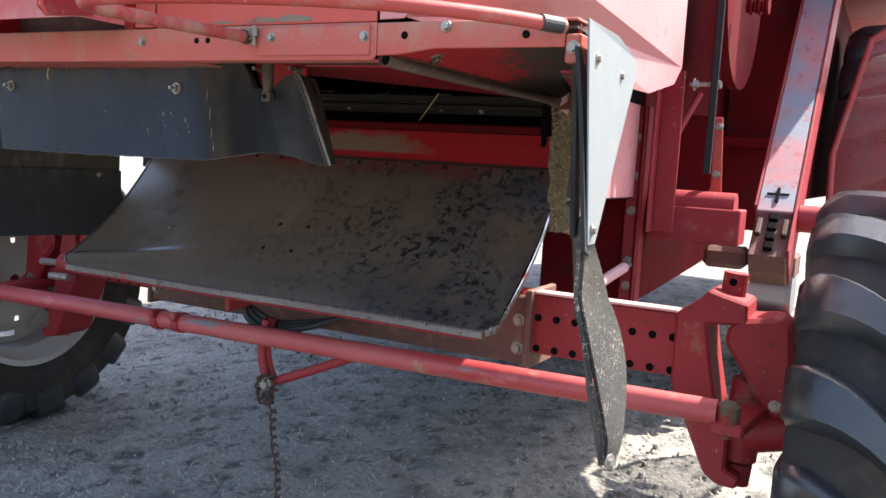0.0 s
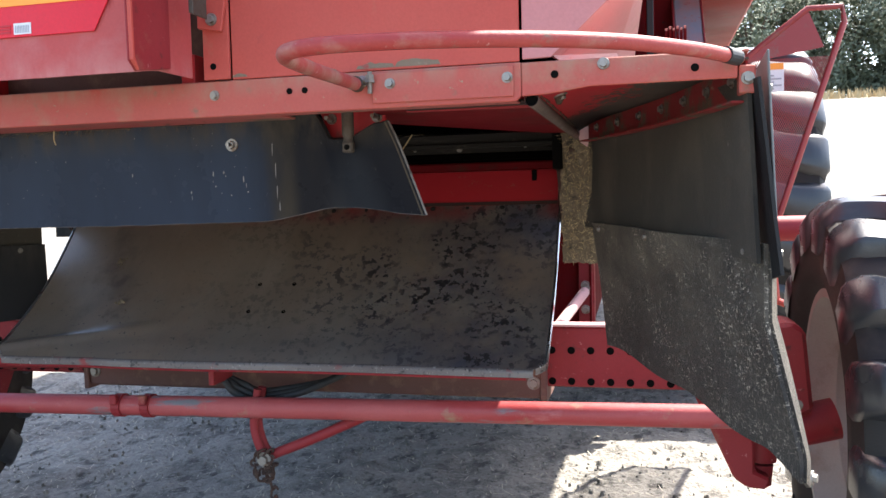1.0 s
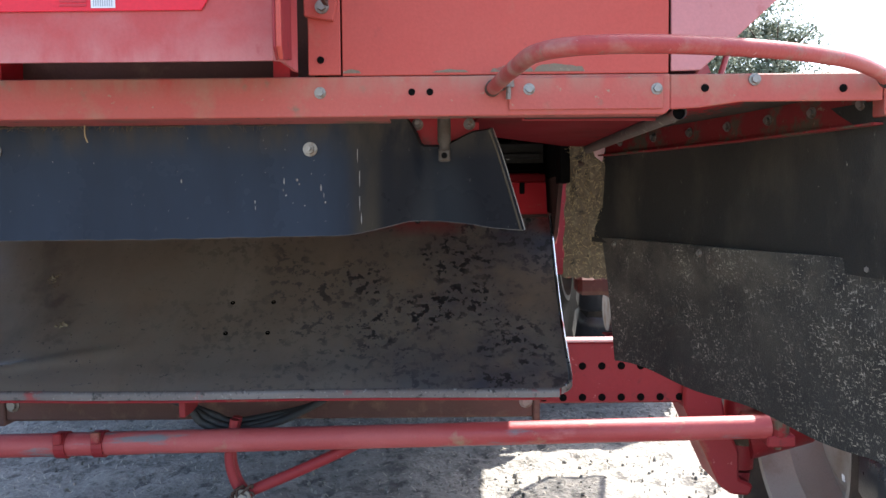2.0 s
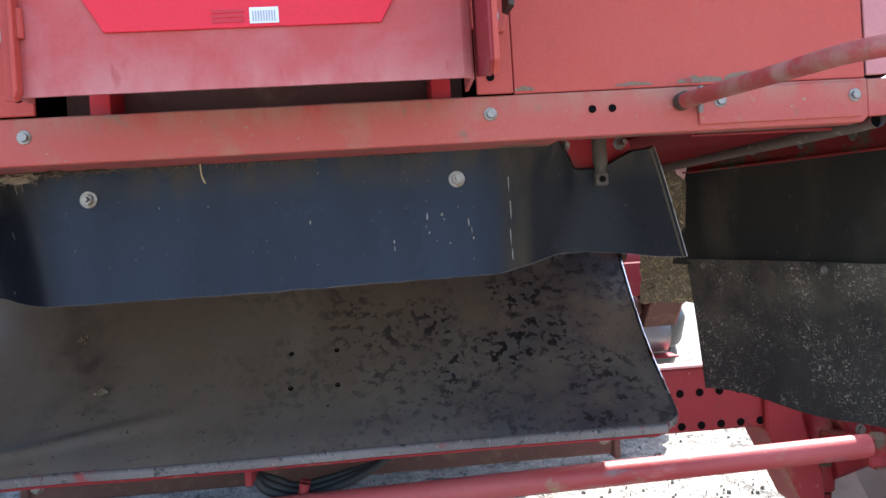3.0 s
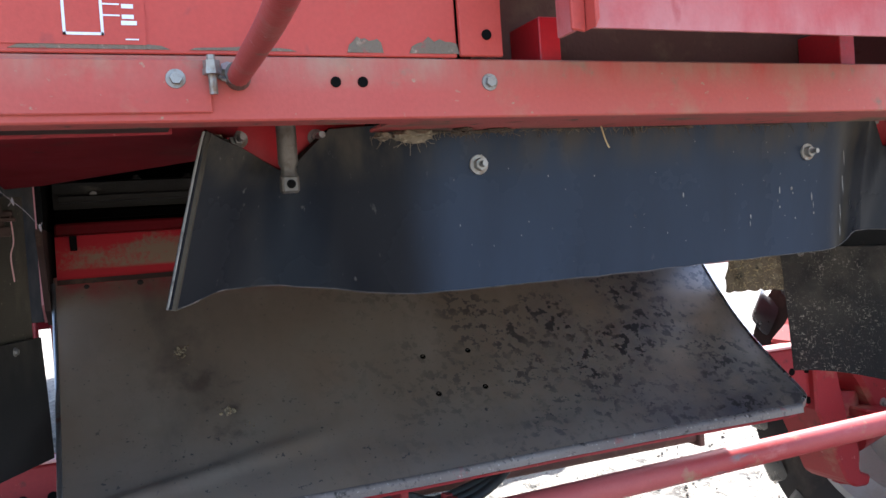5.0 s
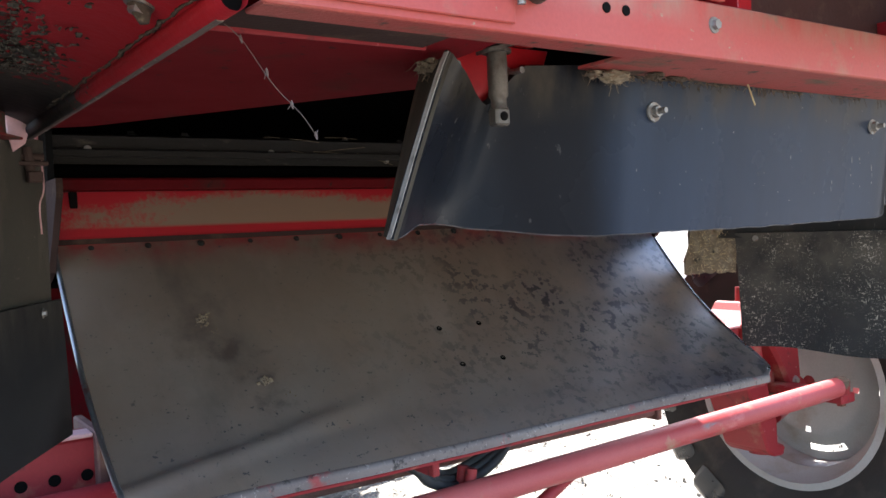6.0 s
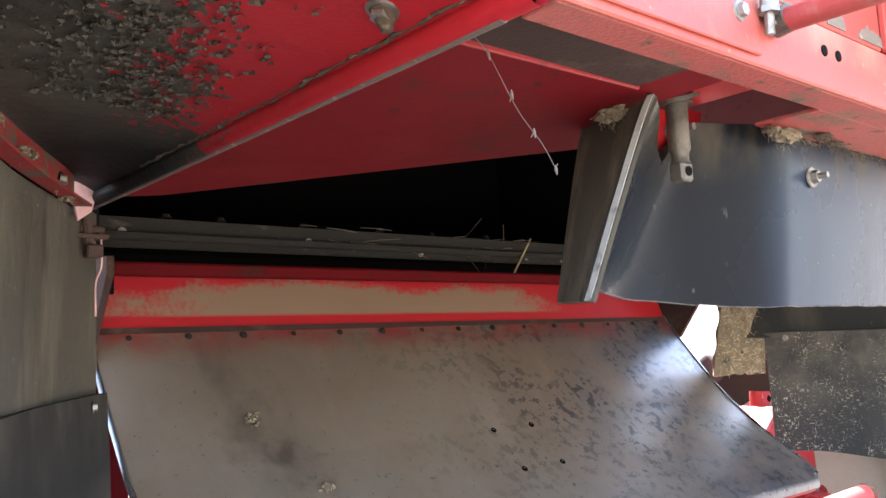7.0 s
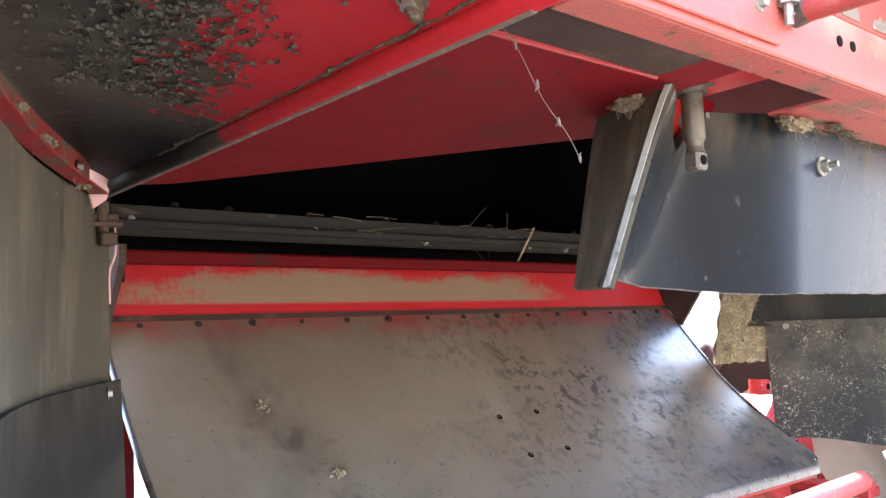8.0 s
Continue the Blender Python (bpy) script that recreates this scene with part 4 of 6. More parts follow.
flap = part("rubber_flap", sheet(flap_point, 150, 18, 0.007), RUBBER, combine, "black rubber sheet flap with two bolts", True)
def hem(u, v):
    x, y, z = flap_point(u, 1.0)
    return x, y - 0.0004 + 0.0046 * v, z - 0.0002 - 0.0008 * abs(noise.noise(Vector((x * 60, v, 2))))


part("lower_cut_edge", sheet(hem, 150, 1, -0.0006), EDGE_WORN, flap, "pale cut rubber edge, smeared dark in places")
for s in (-1, 1):
    bolt(flap, (s * 0.238, 0.1135 if s > 0 else 0.1085, 1.091), (0, -1, 0), STUD_ME, size=0.95)
    # folded end of the flap
    def ret(u, v, s=s):
        x, y, z = flap_point(0.5 + s * 0.5, v)
        return x + s * 0.0006 - s * (0.045 - 0.015 * v) * u, y + 0.002 + u * (0.115 - 0.052 * v), z + 0.003 * u
    part("flap_return", sheet(ret, 4, 14, s * 0.006), FLAP_DUST, combine, "dusty rubber fold at the flap's end", True)
    def edge(u, v, s=s):
        x, y, z = flap_point(0.5 + s * 0.5, v)
        w = 1 + 0.5 * noise.noise(Vector((z * 90, s, 0)))
        return x + s * (0.0024 + 0.0010 * u * w), y - 0.0004 + 0.0058 * u, z
    part("cut_edge", sheet(edge, 2, 14, s * 0.001), EDGE, flap, "pale cut rubber edge")
    # latch pin on its bracket, seen in the flap's notch
    x, yh = s * 0.441, 0.132
    b = prism([(s * (0.372 if s > 0 else 0.338), 1.162), (s * 0.496, 1.162), (s * 0.496, 1.120), (s * 0.464, 1.090), (s * 0.410, 1.090), (s * (0.392 if s > 0 else 0.352), 1.106 if s > 0 else 1.128)], "y", 0.168, 0.173, 0.001)
    box((min(s * 0.362, s * 0.486), 0.007, 1.163), (max(s * 0.362, s * 0.486), 0.173, 1.167), 0.001, b)
    br = part("pin_bracket", b, RED_DEEP, combine, "deep red angle bracket behind the flap's notch")
    b = tube([(x, yh, 1.150), (x, yh, 1.102), (x, yh, 1.098), (x, yh, 1.092), (x, yh, 1.088)], 0.009, 18, radii=[0.0102, 0.0102, 0.0080, 0.0080, 0.0098])
    hk = part("latch_pin", b, HOOK, combine, "dull steel latch pin with cross hole", True)
    part("pin_end", box((x - 0.0090, yh - 0.0075, 1.0715), (x + 0.0090, yh + 0.0075, 1.0895), 0.0022), HOOK, hk)
    hole(hk, (x, yh - 0.0079, 1.0805), (0, -1, 0), 0.0046)
    b = tube([(x, yh, 1.1440), (x, yh, 1.1470)], 0.0150, 20)
    tube([(x + 0.001, yh, 1.1475), (x, yh, 1.1510)], 0.0215, 22, b)
    tube([(x, yh, 1.1515), (x, yh, 1.1625)], 0.0170, 6, b)
    part("washer", b, HOOK, hk)
    for d in (-0.042, 0.040):
        bolt(br, (x + d, 0.168, 1.132), (0, -1, 0), STUD_ME, size=0.8, turn=20)
        part("stud", tube([(x + d, 0.167, 1.132), (x + d, 0.140, 1.132)], 0.0036, 10), BOLT, br)

# tailboard: curved steel sheet with a turned lip
PROFILE = [(0.975, 0.985), (0.961, 0.963), (0.925, 0.914), (0.885, 0.864), (0.845, 0.817), (0.809, 0.778), (0.772, 0.745), (0.737, 0.7165), (0.70, 0.688), (0.665, 0.664), (0.640, 0.6475), (0.617, 0.630), (0.600, 0.6155)]


def tail_point(u, v):
    k = v * (len(PROFILE) - 1)
    i = min(int(k), len(PROFILE) - 2)
    f = k - i
    y, z = (PROFILE[i][j] * (1 - f) + PROFILE[i + 1][j] * f for j in (0, 1))
    cut = 0.026 * max(0, (v - 0.92) / 0.08) ** 2
    x = (-1 + 2 * u) * (0.706 - cut)
    fold = v - 0.80 + 0.55 * (x + 0.52)          # shallow crease across the lower corner at -x
    dent = 0.008 * math.exp(-(fold / 0.036) ** 2) * max(0.0, min(1.0, (-x - 0.22) / 0.15)) + 0.003 * math.exp(-((x + 0.50) / 0.16) ** 2 - ((v - 0.90) / 0.12) ** 2) + 0.0012 * math.sin(7 * x) * v
    return x, y, z + dent + 0.0015 * noise.noise(Vector((x * 6, v * 5, 3)))


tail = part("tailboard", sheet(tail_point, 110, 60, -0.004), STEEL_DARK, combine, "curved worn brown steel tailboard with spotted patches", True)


def lip_point(u, v):
    x, y, z = tail_point(u, 1.0)
    w = min(v * 2.0, 1.0) * math.pi / 2
    return x, y - 0.005 * math.sin(w), z - 0.005 * (1 - math.cos(w)) - 0.010 * max(0, v - 0.5) * 2


part("tail_lip", sheet(lip_point, 70, 8, -0.004), STEEL_EDGE, tail, "scraped bare turned-down lip", True)
def lip_foot(u, v):
    x, y, z = lip_point(0.012 + 0.976 * u, 1.0)
    return x, y - 0.0004 + 0.003 * v, z - 0.0048 * v


part("lip_foot", sheet(lip_foot, 70, 1, -0.003), RED_AXLE, tail, "red painted foot of the lip")
for s in (-1, 1):
    def flange(u, v, s=s):
        x, y, z = tail_point(0.5 + s * 0.5, 0.02 + 0.975 * u)
        return x + s * 0.0008, y - 0.002 + 0.003 * v, z + 0.0045 - 0.015 * v
    part("side_flange", sheet(flange, 40, 2, 0.003), STEEL_EDGE, tail, "", True)
    pts = [Vector(tail_point(0.5 + s * 0.5, 0.05 + 0.93 * k / 24)) + Vector((s * 0.001, -0.001, 0.0035)) for k in range(25)]
    part("rolled_edge", tube(pts, 0.0042, 10), BRIGHT, tail, "bare polished steel edge", True)
for i in range(15):
    bolt(tail, (-0.651 + 0.093 * i, 0.9565, 0.9665), (0, -0.8, 0.6), DARK_BOLT, "rivet", 0.42 + 0.08 * (i % 3), i * 20)
for x in (-0.06, 0.036):
    for v in (5.0 / 12.0, 7.0 / 12.0):
        p = Vector(tail_point(0.5 + x / 1.412, v)) + Vector((0, -0.66, 0.75)) * 0.0046
        hole(tail, p, (0, -0.66, 0.75), 0.0055)
        bolt(tail, p + Vector((0, 0.004, 0.001)), (0, -0.3, 1), RIVET_ME, "rivet", 0.8)

# red sill behind the tailboard and the chopper chamber
b = prism([(0.962, 0.972), (0.968, 0.986), (0.995, 1.062), (1.03, 1.066), (1.03, 1.060), (1.0, 1.056), (0.975, 0.975)], "x", -0.70, 0.70, 0)
part("chamber_sill", b, RED_BEIGE, combine, "red sill coated with beige chaff dust")
# dark strip drawn as the shadow line between sill and tailboard
part("sill_shadow_strip", slab([(-0.70, 0.9608, 0.9725), (0.70, 0.9608, 0.9725), (0.70, 0.9645, 0.9815), (-0.70, 0.9645, 0.9815)], (0, -0.0008, 0.0003), 0), RUST_DARK, combine, "thin dark strip for the shadow line above the tailboard")
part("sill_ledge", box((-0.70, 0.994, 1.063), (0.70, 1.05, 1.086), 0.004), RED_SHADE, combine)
# chamber walls painted near-black in place of the shade inside
part("chamber_back", box((-0.72, 1.55, 0.9), (0.72, 1.599, 1.9), 0), NEAR_BLACK, combine, "dark back of the chopper chamber")
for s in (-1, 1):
    part("chamber_side", prism([(0.90, 1.075), (1.55, 1.075), (1.55, 1.9), (0.90, 1.9)], "x", s * 0.712, s * 0.722, 0), NEAR_BLACK, combine, "near-black chamber side wall")
    part("chamber_cheek", prism([(0.84, 1.074), (0.84, 1.05), (0.93, 0.93), (1.0, 0.90), (1.55, 0.90), (1.55, 1.074)], "x", s * 0.712, s * 0.722, 0), RUST_DARK, combine, "dark rusty brown chamber cheek plate")
    part("chamber_skin", prism([(0.95, 0.94), (1.0, 0.905), (1.56, 0.905), (1.56, 1.19), (0.95, 1.19)], "x", s * 0.7235, s * 0.7275, 0), RED_SUNLIT, combine, "sunlit pale red outer skin of the chamber")
# added sheet; supplies the darkness behind the curtain's inner edge
part("closing_sheet", box((-0.84, 1.02, 0.905), (-0.729, 1.026, 1.172), 0.001), RUBBER_PLAIN, combine, "added black sheet closing the dark corner behind the curtain")
# added filler, near-black for the dark gap beside the carpet
part("corner_strip", box((0.708, 0.785, 1.055), (0.731, 0.862, 1.166), 0.002), NEAR_BLACK, combine, "added near-black strip closing the gap at the chamber corner")
part("chamber_top", box((-0.735, 0.02, 1.90), (0.735, 1.56, 1.91), 0), NEAR_BLACK, combine)
part("chamber_floor", box((-0.71, 1.04, 0.9), (0.71, 1.55, 0.91), 0), NEAR_BLACK, combine)
b = prism([(1.05, 1.115), (1.05, 1.165), (1.09, 1.172), (1.09, 1.168), (1.056, 1.161), (1.056, 1.115)], "x", -0.70, 0.70, 0)
kb = part("knife_bar", b, KNIFE, combine, "dust-covered counter-knife bar with bolts")
for i in range(9):
    bolt(kb, (-0.60 + 0.148 * i + random.uniform(-0.03, 0.03), 1.049, 1.134 + random.uniform(-0.008, 0.008)), (0, -1, 0), BOLT_ME, size=random.uniform(0.45, 0.75), turn=i * 17)
    bolt(kb, (-0.57 + 0.148 * i + random.uniform(-0.03, 0.03), 1.07, 1.170), (0, 0, 1), DARK_BOLT, size=random.uniform(0.7, 0.9))
b = prism([(1.036, 1.128), (1.036, 1.139), (1.049, 1.141), (1.049, 1.126)], "x", -0.69, 0.69, 0.001)
part("knife_holder", b, KNIFE, combine, "dusty bar clamping the counter knives")
part("knife_bar", prism([(1.10, 1.098), (1.10, 1.112), (1.14, 1.112), (1.14, 1.098)], "x", -0.70, 0.70, 0), NEAR_BLACK, combine)
part("rotor", tube([(-0.70, 1.22, 1.10), (0.70, 1.22, 1.10)], 0.09, 20), NEAR_BLACK, combine, "dark chopper rotor drum", True)
part("hold_down_tab", box((-0.675, 0.985, 1.02), (-0.662, 0.993, 1.062), 0.001), NEAR_BLACK, combine)
part("hold_down_tab", box((0.632, 0.985, 1.02), (0.645, 0.993, 1.062), 0.001), NEAR_BLACK, combine)


# side curtains
LINE = {1: ((0.800, 0.755), (1.058, 0.003)), -1: ((0.738, 0.835), (1.092, -0.028))}


def curtain_point(s, u, v, z0, z1, shift, bulge):
    """u: 0 at the chamber, 1 at the crossbar's end."""
    (xa, ya), (xb, yb) = LINE[s]
    x, y = xa + (xb - xa) * u, ya + (yb - ya) * u
    zt, zb = z0(u), z1(u)
    z = zt + (zb - zt) * v
    off = shift + bulge(u, z) + (0.026 if s > 0 else 0.052) * math.sin(math.pi * u)
    return s * (x + off * 0.94), y + off * 0.34, z


for s in (-1, 1):
    up = lambda u, v: curtain_point(s, (1.05 * u - 0.05) if s > 0 else u, v, lambda u: 1.146 if s > 0 else 1.128, lambda u: (0.918 - 0.026 * u) if s > 0 else 0.888 - 0.014 * u, 0.005, lambda u, z: 0.004 * math.sin(9 * u) * (1.13 - z) / 0.2 + 0.012 * u * u * (1.13 - z) / 0.25)
    part("upper_curtain", sheet(up, 40, 12, s * -0.006), RUBBER_DARK if s > 0 else RUBBER_DUST, combine, "dusty dark rubber belting side curtain", True)

    def low_bulge(u, z):
        d = max(0.0, 0.93 - z)
        if s < 0:
            return 0.006 * math.sin(5 * u + 7 * z)
        edge = u ** 3
        return edge * (0.035 + 0.042 * min(1.2, max(0.0, (0.81 - z) / 0.16))) + (1 - u) * (0.006 + 0.041 * d / 0.29) + 0.012 * u * d / 0.3 * (1 - edge) - 0.020 * math.exp(-((u - 0.58) / 0.20) ** 2) * math.exp(-((z - 0.92) / 0.05) ** 2) + 0.005 * math.sin(6 * u + 9 * z) * (1 - edge)
    top = (lambda u: 0.930 - 0.012 * u) if s > 0 else (lambda u: 0.893 - 0.010 * u)
    bot = (lambda u: 0.645 - 0.038 * u ** 1.2 - 0.03 * max(0.0, u - 0.9) / 0.1 + 0.006 * math.sin(14 * u)) if s > 0 else (lambda u: 0.690 - 0.02 * u)
    lo = lambda u, v: curtain_point(s, u, v, top, bot, -0.006 if s > 0 else -0.008, low_bulge)
    c2 = part("lower_curtain", sheet(lo, 44, 26, s * -0.006), RUBBER_CHAFF if s > 0 else RUBBER_PLAIN, combine, "chaff-speckled rubber lower curtain" if s > 0 else "black rubber lower curtain", True)
    for u in ((0.06, 0.45, 0.93) if s > 0 else (0.07,)):
        p = curtain_point(s, u, 0, lambda u: top(u) - 0.014, lambda u: 0.9, (-0.013 if s > 0 else -0.015), low_bulge)
        bolt(c2, p, (-s * 0.94, -0.34, 0), BOLT_ME, size=0.65)
    if s < 0:
        continue
    # second sheet hung outside the first, down to the seam
    def out(u, v):
        z = 1.14 - 0.262 * v
        xe = float(np.interp(z, [0.86, 0.95, 1.05, 1.15], [1.098, 1.088, 1.078, 1.066]))
        return xe - 0.016 * u, -0.019 + 0.095 * u + 0.004 * math.sin(14 * z), z - 0.02 * u * v
    part("outer_curtain", sheet(out, 8, 24, -0.005), BLACK_SHEET, combine, "second black rubber sheet hung outside the first", True)
    # lower outer sheet: bows away from the lower curtain's edge and meets it again at the bottom
    def bow(u, v):
        x, y, z = lo(1.0, 0.03 + 0.97 * v)
        swell = math.sin(math.pi * min(1.0, v * 0.97)) ** 1.2
        return x - 0.001 + (0.006 + 0.013 * swell) * u, y + 0.004 + (0.004 + 0.085 * swell) * u, z - 0.01 * u * v
    part("bowed_curtain", sheet(bow, 8, 30, -0.006), RUBBER_CHAFF, combine, "bowed outer flap of speckled belting", True)
    p = Vector(lo(1.0, 0.97))
    bolt(combine, p + Vector((0.010, -0.004, 0)), (1, -0.4, 0), size=0.9)
    # pale stiffening plate on the outside
    b = slab([(s * 1.080, -0.016, 1.176), (s * 1.083, 0.11, 1.172), (s * 1.083, 0.215, 1.150), (s * 1.083, 0.20, 1.115), (s * 1.095, 0.03, 0.885), (s * 1.095, 0.0, 0.885)], (s * 0.003, 0, 0), 0.0008)
    pl = part("curtain_plate", b, GALV, combine, "pale sheet-metal stiffening plate")
    for y, z in ((0.02, 1.13), (0.13, 1.12), (0.015, 0.905)):
        bolt(pl, (s * (1.0855 + (1.13 - z) * 0.055), y, z), (s, 0, 0), size=0.7)


# matted carpet strip at the inner corner, with a ragged lower end
def mat_point(u, v):
    w = 0.075 + 0.040 * v
    jag = 0.004 * noise.noise(Vector((u * 22, 7, 1))) * (v > 0.9) + 0.004 * noise.noise(Vector((u * 9, v * 14, 2)))
    bump = 0.006 * noise.noise(Vector((u * 5, v * 9, 5)))
    return 0.732 + (u - 0.1) * w * 0.88 + bump, 0.785 + 0.065 * v - u * w * 0.68 + bump, 1.150 - 0.318 * v + jag


carpet = part("carpet_strip", sheet(mat_point, 18, 40, 0.014), FELT, combine, "carpet strip matted with brown chaff", True)
b = bmesh.new()
for k in range(900):
    u, v = random.random(), random.random()
    p = Vector(mat_point(u, v)) + Vector((-0.25, -0.4, 0)) * 0.002
    d = Vector((random.uniform(-1, 1), random.uniform(-1, 0.3), random.uniform(-1.2, 0.6))).normalized() * random.uniform(0.004, 0.013)
    n = Vector((random.uniform(-1, 1), 0, random.uniform(-1, 1))).normalized() * 0.0007
    b.faces.new([b.verts.new(q) for q in (p - n, p + n, p + d + n * 0.4, p + d - n * 0.4)])
tagged(part("chaff_fuzz", b, STRAW, carpet), kind="stuff")

# steering axle
axle = part("axle_housing", box((-0.665, 0.905, 0.478), (0.665, 1.06, 0.655), 0.006), RUST, combine, "rust-brown axle housing")
for s in (-1, 1):
    tb = part("axle_tube", box((min(s * 0.60, s * 1.05), 0.92, 0.508), (max(s * 0.60, s * 1.05), 1.005, 0.662), 0.005), RED_AXLE, combine, "red telescopic axle tube with rows of holes")
    for i in range(8):
        for z in (0.602, 0.523):
            hole(tb, (s * (0.684 + 0.0485 * i), 0.9195, z), (0, -1, 0), 0.0095)
    for z in (0.519, 0.592):
        bolt(axle, (s * 0.638, 0.905, z), (0, -1, 0), size=1.5)
    part("clamp_plate", box((min(s * 0.655, s * 0.672), 0.895, 0.468), (max(s * 0.655, s * 0.672), 1.07, 0.672), 0.003), RUST, axle)
    part("tube_flange", box((min(s * 0.673, s * 1.03), 0.913, 0.6625), (max(s * 0.673, s * 1.03), 0.955, 0.670), 0.002), PALE_PINK, tb)
    # yoke
    YK = [(1.03, 0.50), (1.03, 0.665), (1.08, 0.703), (1.10, 0.727), (1.185, 0.705), (1.188, 0.655), (1.10, 0.648), (1.118, 0.55), (1.14, 0.45), (1.168, 0.385), (1.168, 0.318), (1.205, 0.302), (1.195, 0.276), (1.15, 0.279), (1.12, 0.30)]
    yk = part("axle_yoke", prism([(s * x, z) for x, z in YK], "y", 0.90, 1.05, 0.006), RED_AXLE, combine, "red cast axle yoke")
    part("kingpin", tube([(s * 1.14, 0.975, 0.70), (s * 1.145, 0.975, 0.765)], 0.028, 18), RED_AXLE, yk)
    part("kingpin_lower", tube([(s * 1.185, 0.975, 0.27), (s * 1.19, 0.975, 0.32)], 0.03, 16), RED_AXLE, yk)
    hole(yk, (s * 1.143, 0.9465, 0.745), (0, -1, 0), 0.009)
    KN = [(1.142, 0.610), (1.148, 0.652), (1.17, 0.668), (1.25, 0.682), (1.282, 0.662), (1.30, 0.47), (1.262, 0.452), (1.228, 0.478), (1.19, 0.545)]
    kn = part("steering_knuckle", prism([(s * x, z) for x, z in KN], "y", 0.90, 1.04, 0.010), RED_AXLE, combine, "red cast steering knuckle")
    b = tube([(s * 1.185, 0.975, 0.33), (s * 1.20, 0.975, 0.52)], 0.042, 18)
    tube([(s * 1.20, 0.96, 0.40), (s * 1.36, 0.97, 0.44)], 0.05, 18, b)
    part("spindle", b, RED_AXLE, kn, "", True)
    part("greasy_neck", tube([(s * 1.191, 0.975, 0.392), (s * 1.192, 0.975, 0.402), (s * 1.195, 0.975, 0.442), (s * 1.196, 0.975, 0.452)], 0.047, 18, radii=[0.043, 0.049, 0.049, 0.043]), GRIME, kn, "neck caked with dark grease", True)
    b = prism([(s * 1.16, 0.70), (s * 1.225, 0.70), (s * 1.25, 0.93), (s * 1.18, 0.95)], "z", 0.455, 0.482, 0.004)
    part("steering_arm", b, RED_AXLE, kn)
    bolt(kn, (s * 1.262, 0.90, 0.485), (0, -1, 0), size=1.2)
    # ball joint at the rod's end
    zz = 0.478 + s * 0.017 * 1.17
    b = tube([(s * 1.192, 0.722, zz - 0.030), (s * 1.192, 0.722, zz - 0.018), (s * 1.192, 0.722, zz + 0.018), (s * 1.192, 0.722, zz + 0.026)], 0.026, 16, radii=[0.016, 0.024, 0.024, 0.014])
    tube([(s * 1.192, 0.722, zz - 0.052), (s * 1.192, 0.722, zz - 0.030)], 0.012, 6, b)
    part("ball_joint", b, RED_RAIL, combine, "greasy red ball joint with a castle nut")
# tie rod
b = tube([(-1.17, 0.722, 0.458), (1.17, 0.722, 0.498)], 0.0265, 20)
rod = part("tie_rod", b, ROD, combine, "long red tie rod with scraped paint", True)
for x in (-0.43, -0.345):
    part("rod_clamp", tube([(x - 0.012, 0.722, 0.478 + 0.017 * x), (x + 0.012, 0.722, 0.478 + 0.017 * x)], 0.031, 18), RED_AXLE, rod)
    part("clamp_ear", box((x - 0.010, 0.683, 0.486 + 0.017 * x), (x + 0.010, 0.70, 0.512 + 0.017 * x), 0.003), RED_AXLE, rod)

# hydraulic cylinder and hoses behind the lip
b = tube([(-1.12, 0.84, 0.56), (-1.0, 0.84, 0.565)], 0.012, 12)
part("cylinder_rod", b, BOLT, combine, "bright steering cylinder rod")
part("steering_cylinder", tube([(-1.01, 0.84, 0.565), (-0.45, 0.85, 0.575)], 0.032, 18), RED_AXLE, combine, "red steering cylinder", True)
part("hose_fitting", tube([(-1.02, 0.80, 0.525), (-0.93, 0.80, 0.528)], 0.012, 10), BOLT, combine)
for k in range(3):
    pts = [(-0.62, 0.82 + 0.012 * k, 0.575), (-0.42, 0.80 + 0.012 * k, 0.565), (-0.22, 0.785 + 0.012 * k, 0.56), (-0.155, 0.77 + 0.014 * k, 0.535), (-0.125 + 0.01 * k, 0.765 + 0.014 * k, 0.505 + 0.006 * k), (-0.06, 0.77 + 0.014 * k, 0.485 + 0.008 * k), (0.04, 0.79 + 0.014 * k, 0.50 + 0.006 * k), (0.12, 0.83, 0.53), (0.18, 0.90, 0.56)]
    part("hydraulic_hose", tube(curve_pts(pts, 6), 0.0095, 10), BLACK, combine, "looped black hydraulic hose", True)
part("hose_clip", box((-0.16, 0.70, 0.535), (-0.145, 0.80, 0.612), 0.002), RED_AXLE, combine)
# tow loop under the rod
b = None
for y in (0.742, 0.768):
    pts = curve_pts([(-0.045, y, 0.52), (-0.06, y, 0.435), (-0.05, y, 0.38), (-0.03, y, 0.343)], 5)
    b = tube(pts, 0.011, 10, b)
b = tube(curve_pts([(0.27, 0.76, 0.475), (0.23, 0.757, 0.455), (0.12, 0.755, 0.405), (0.0, 0.755, 0.355), (-0.03, 0.755, 0.343)], 5), 0.013, 10, b)
part("tow_loop", b, RED_AXLE, combine, "bent red tow bar loop", True)
bolt(combine, (-0.028, 0.728, 0.343), (0, -1, 0), size=1.7)


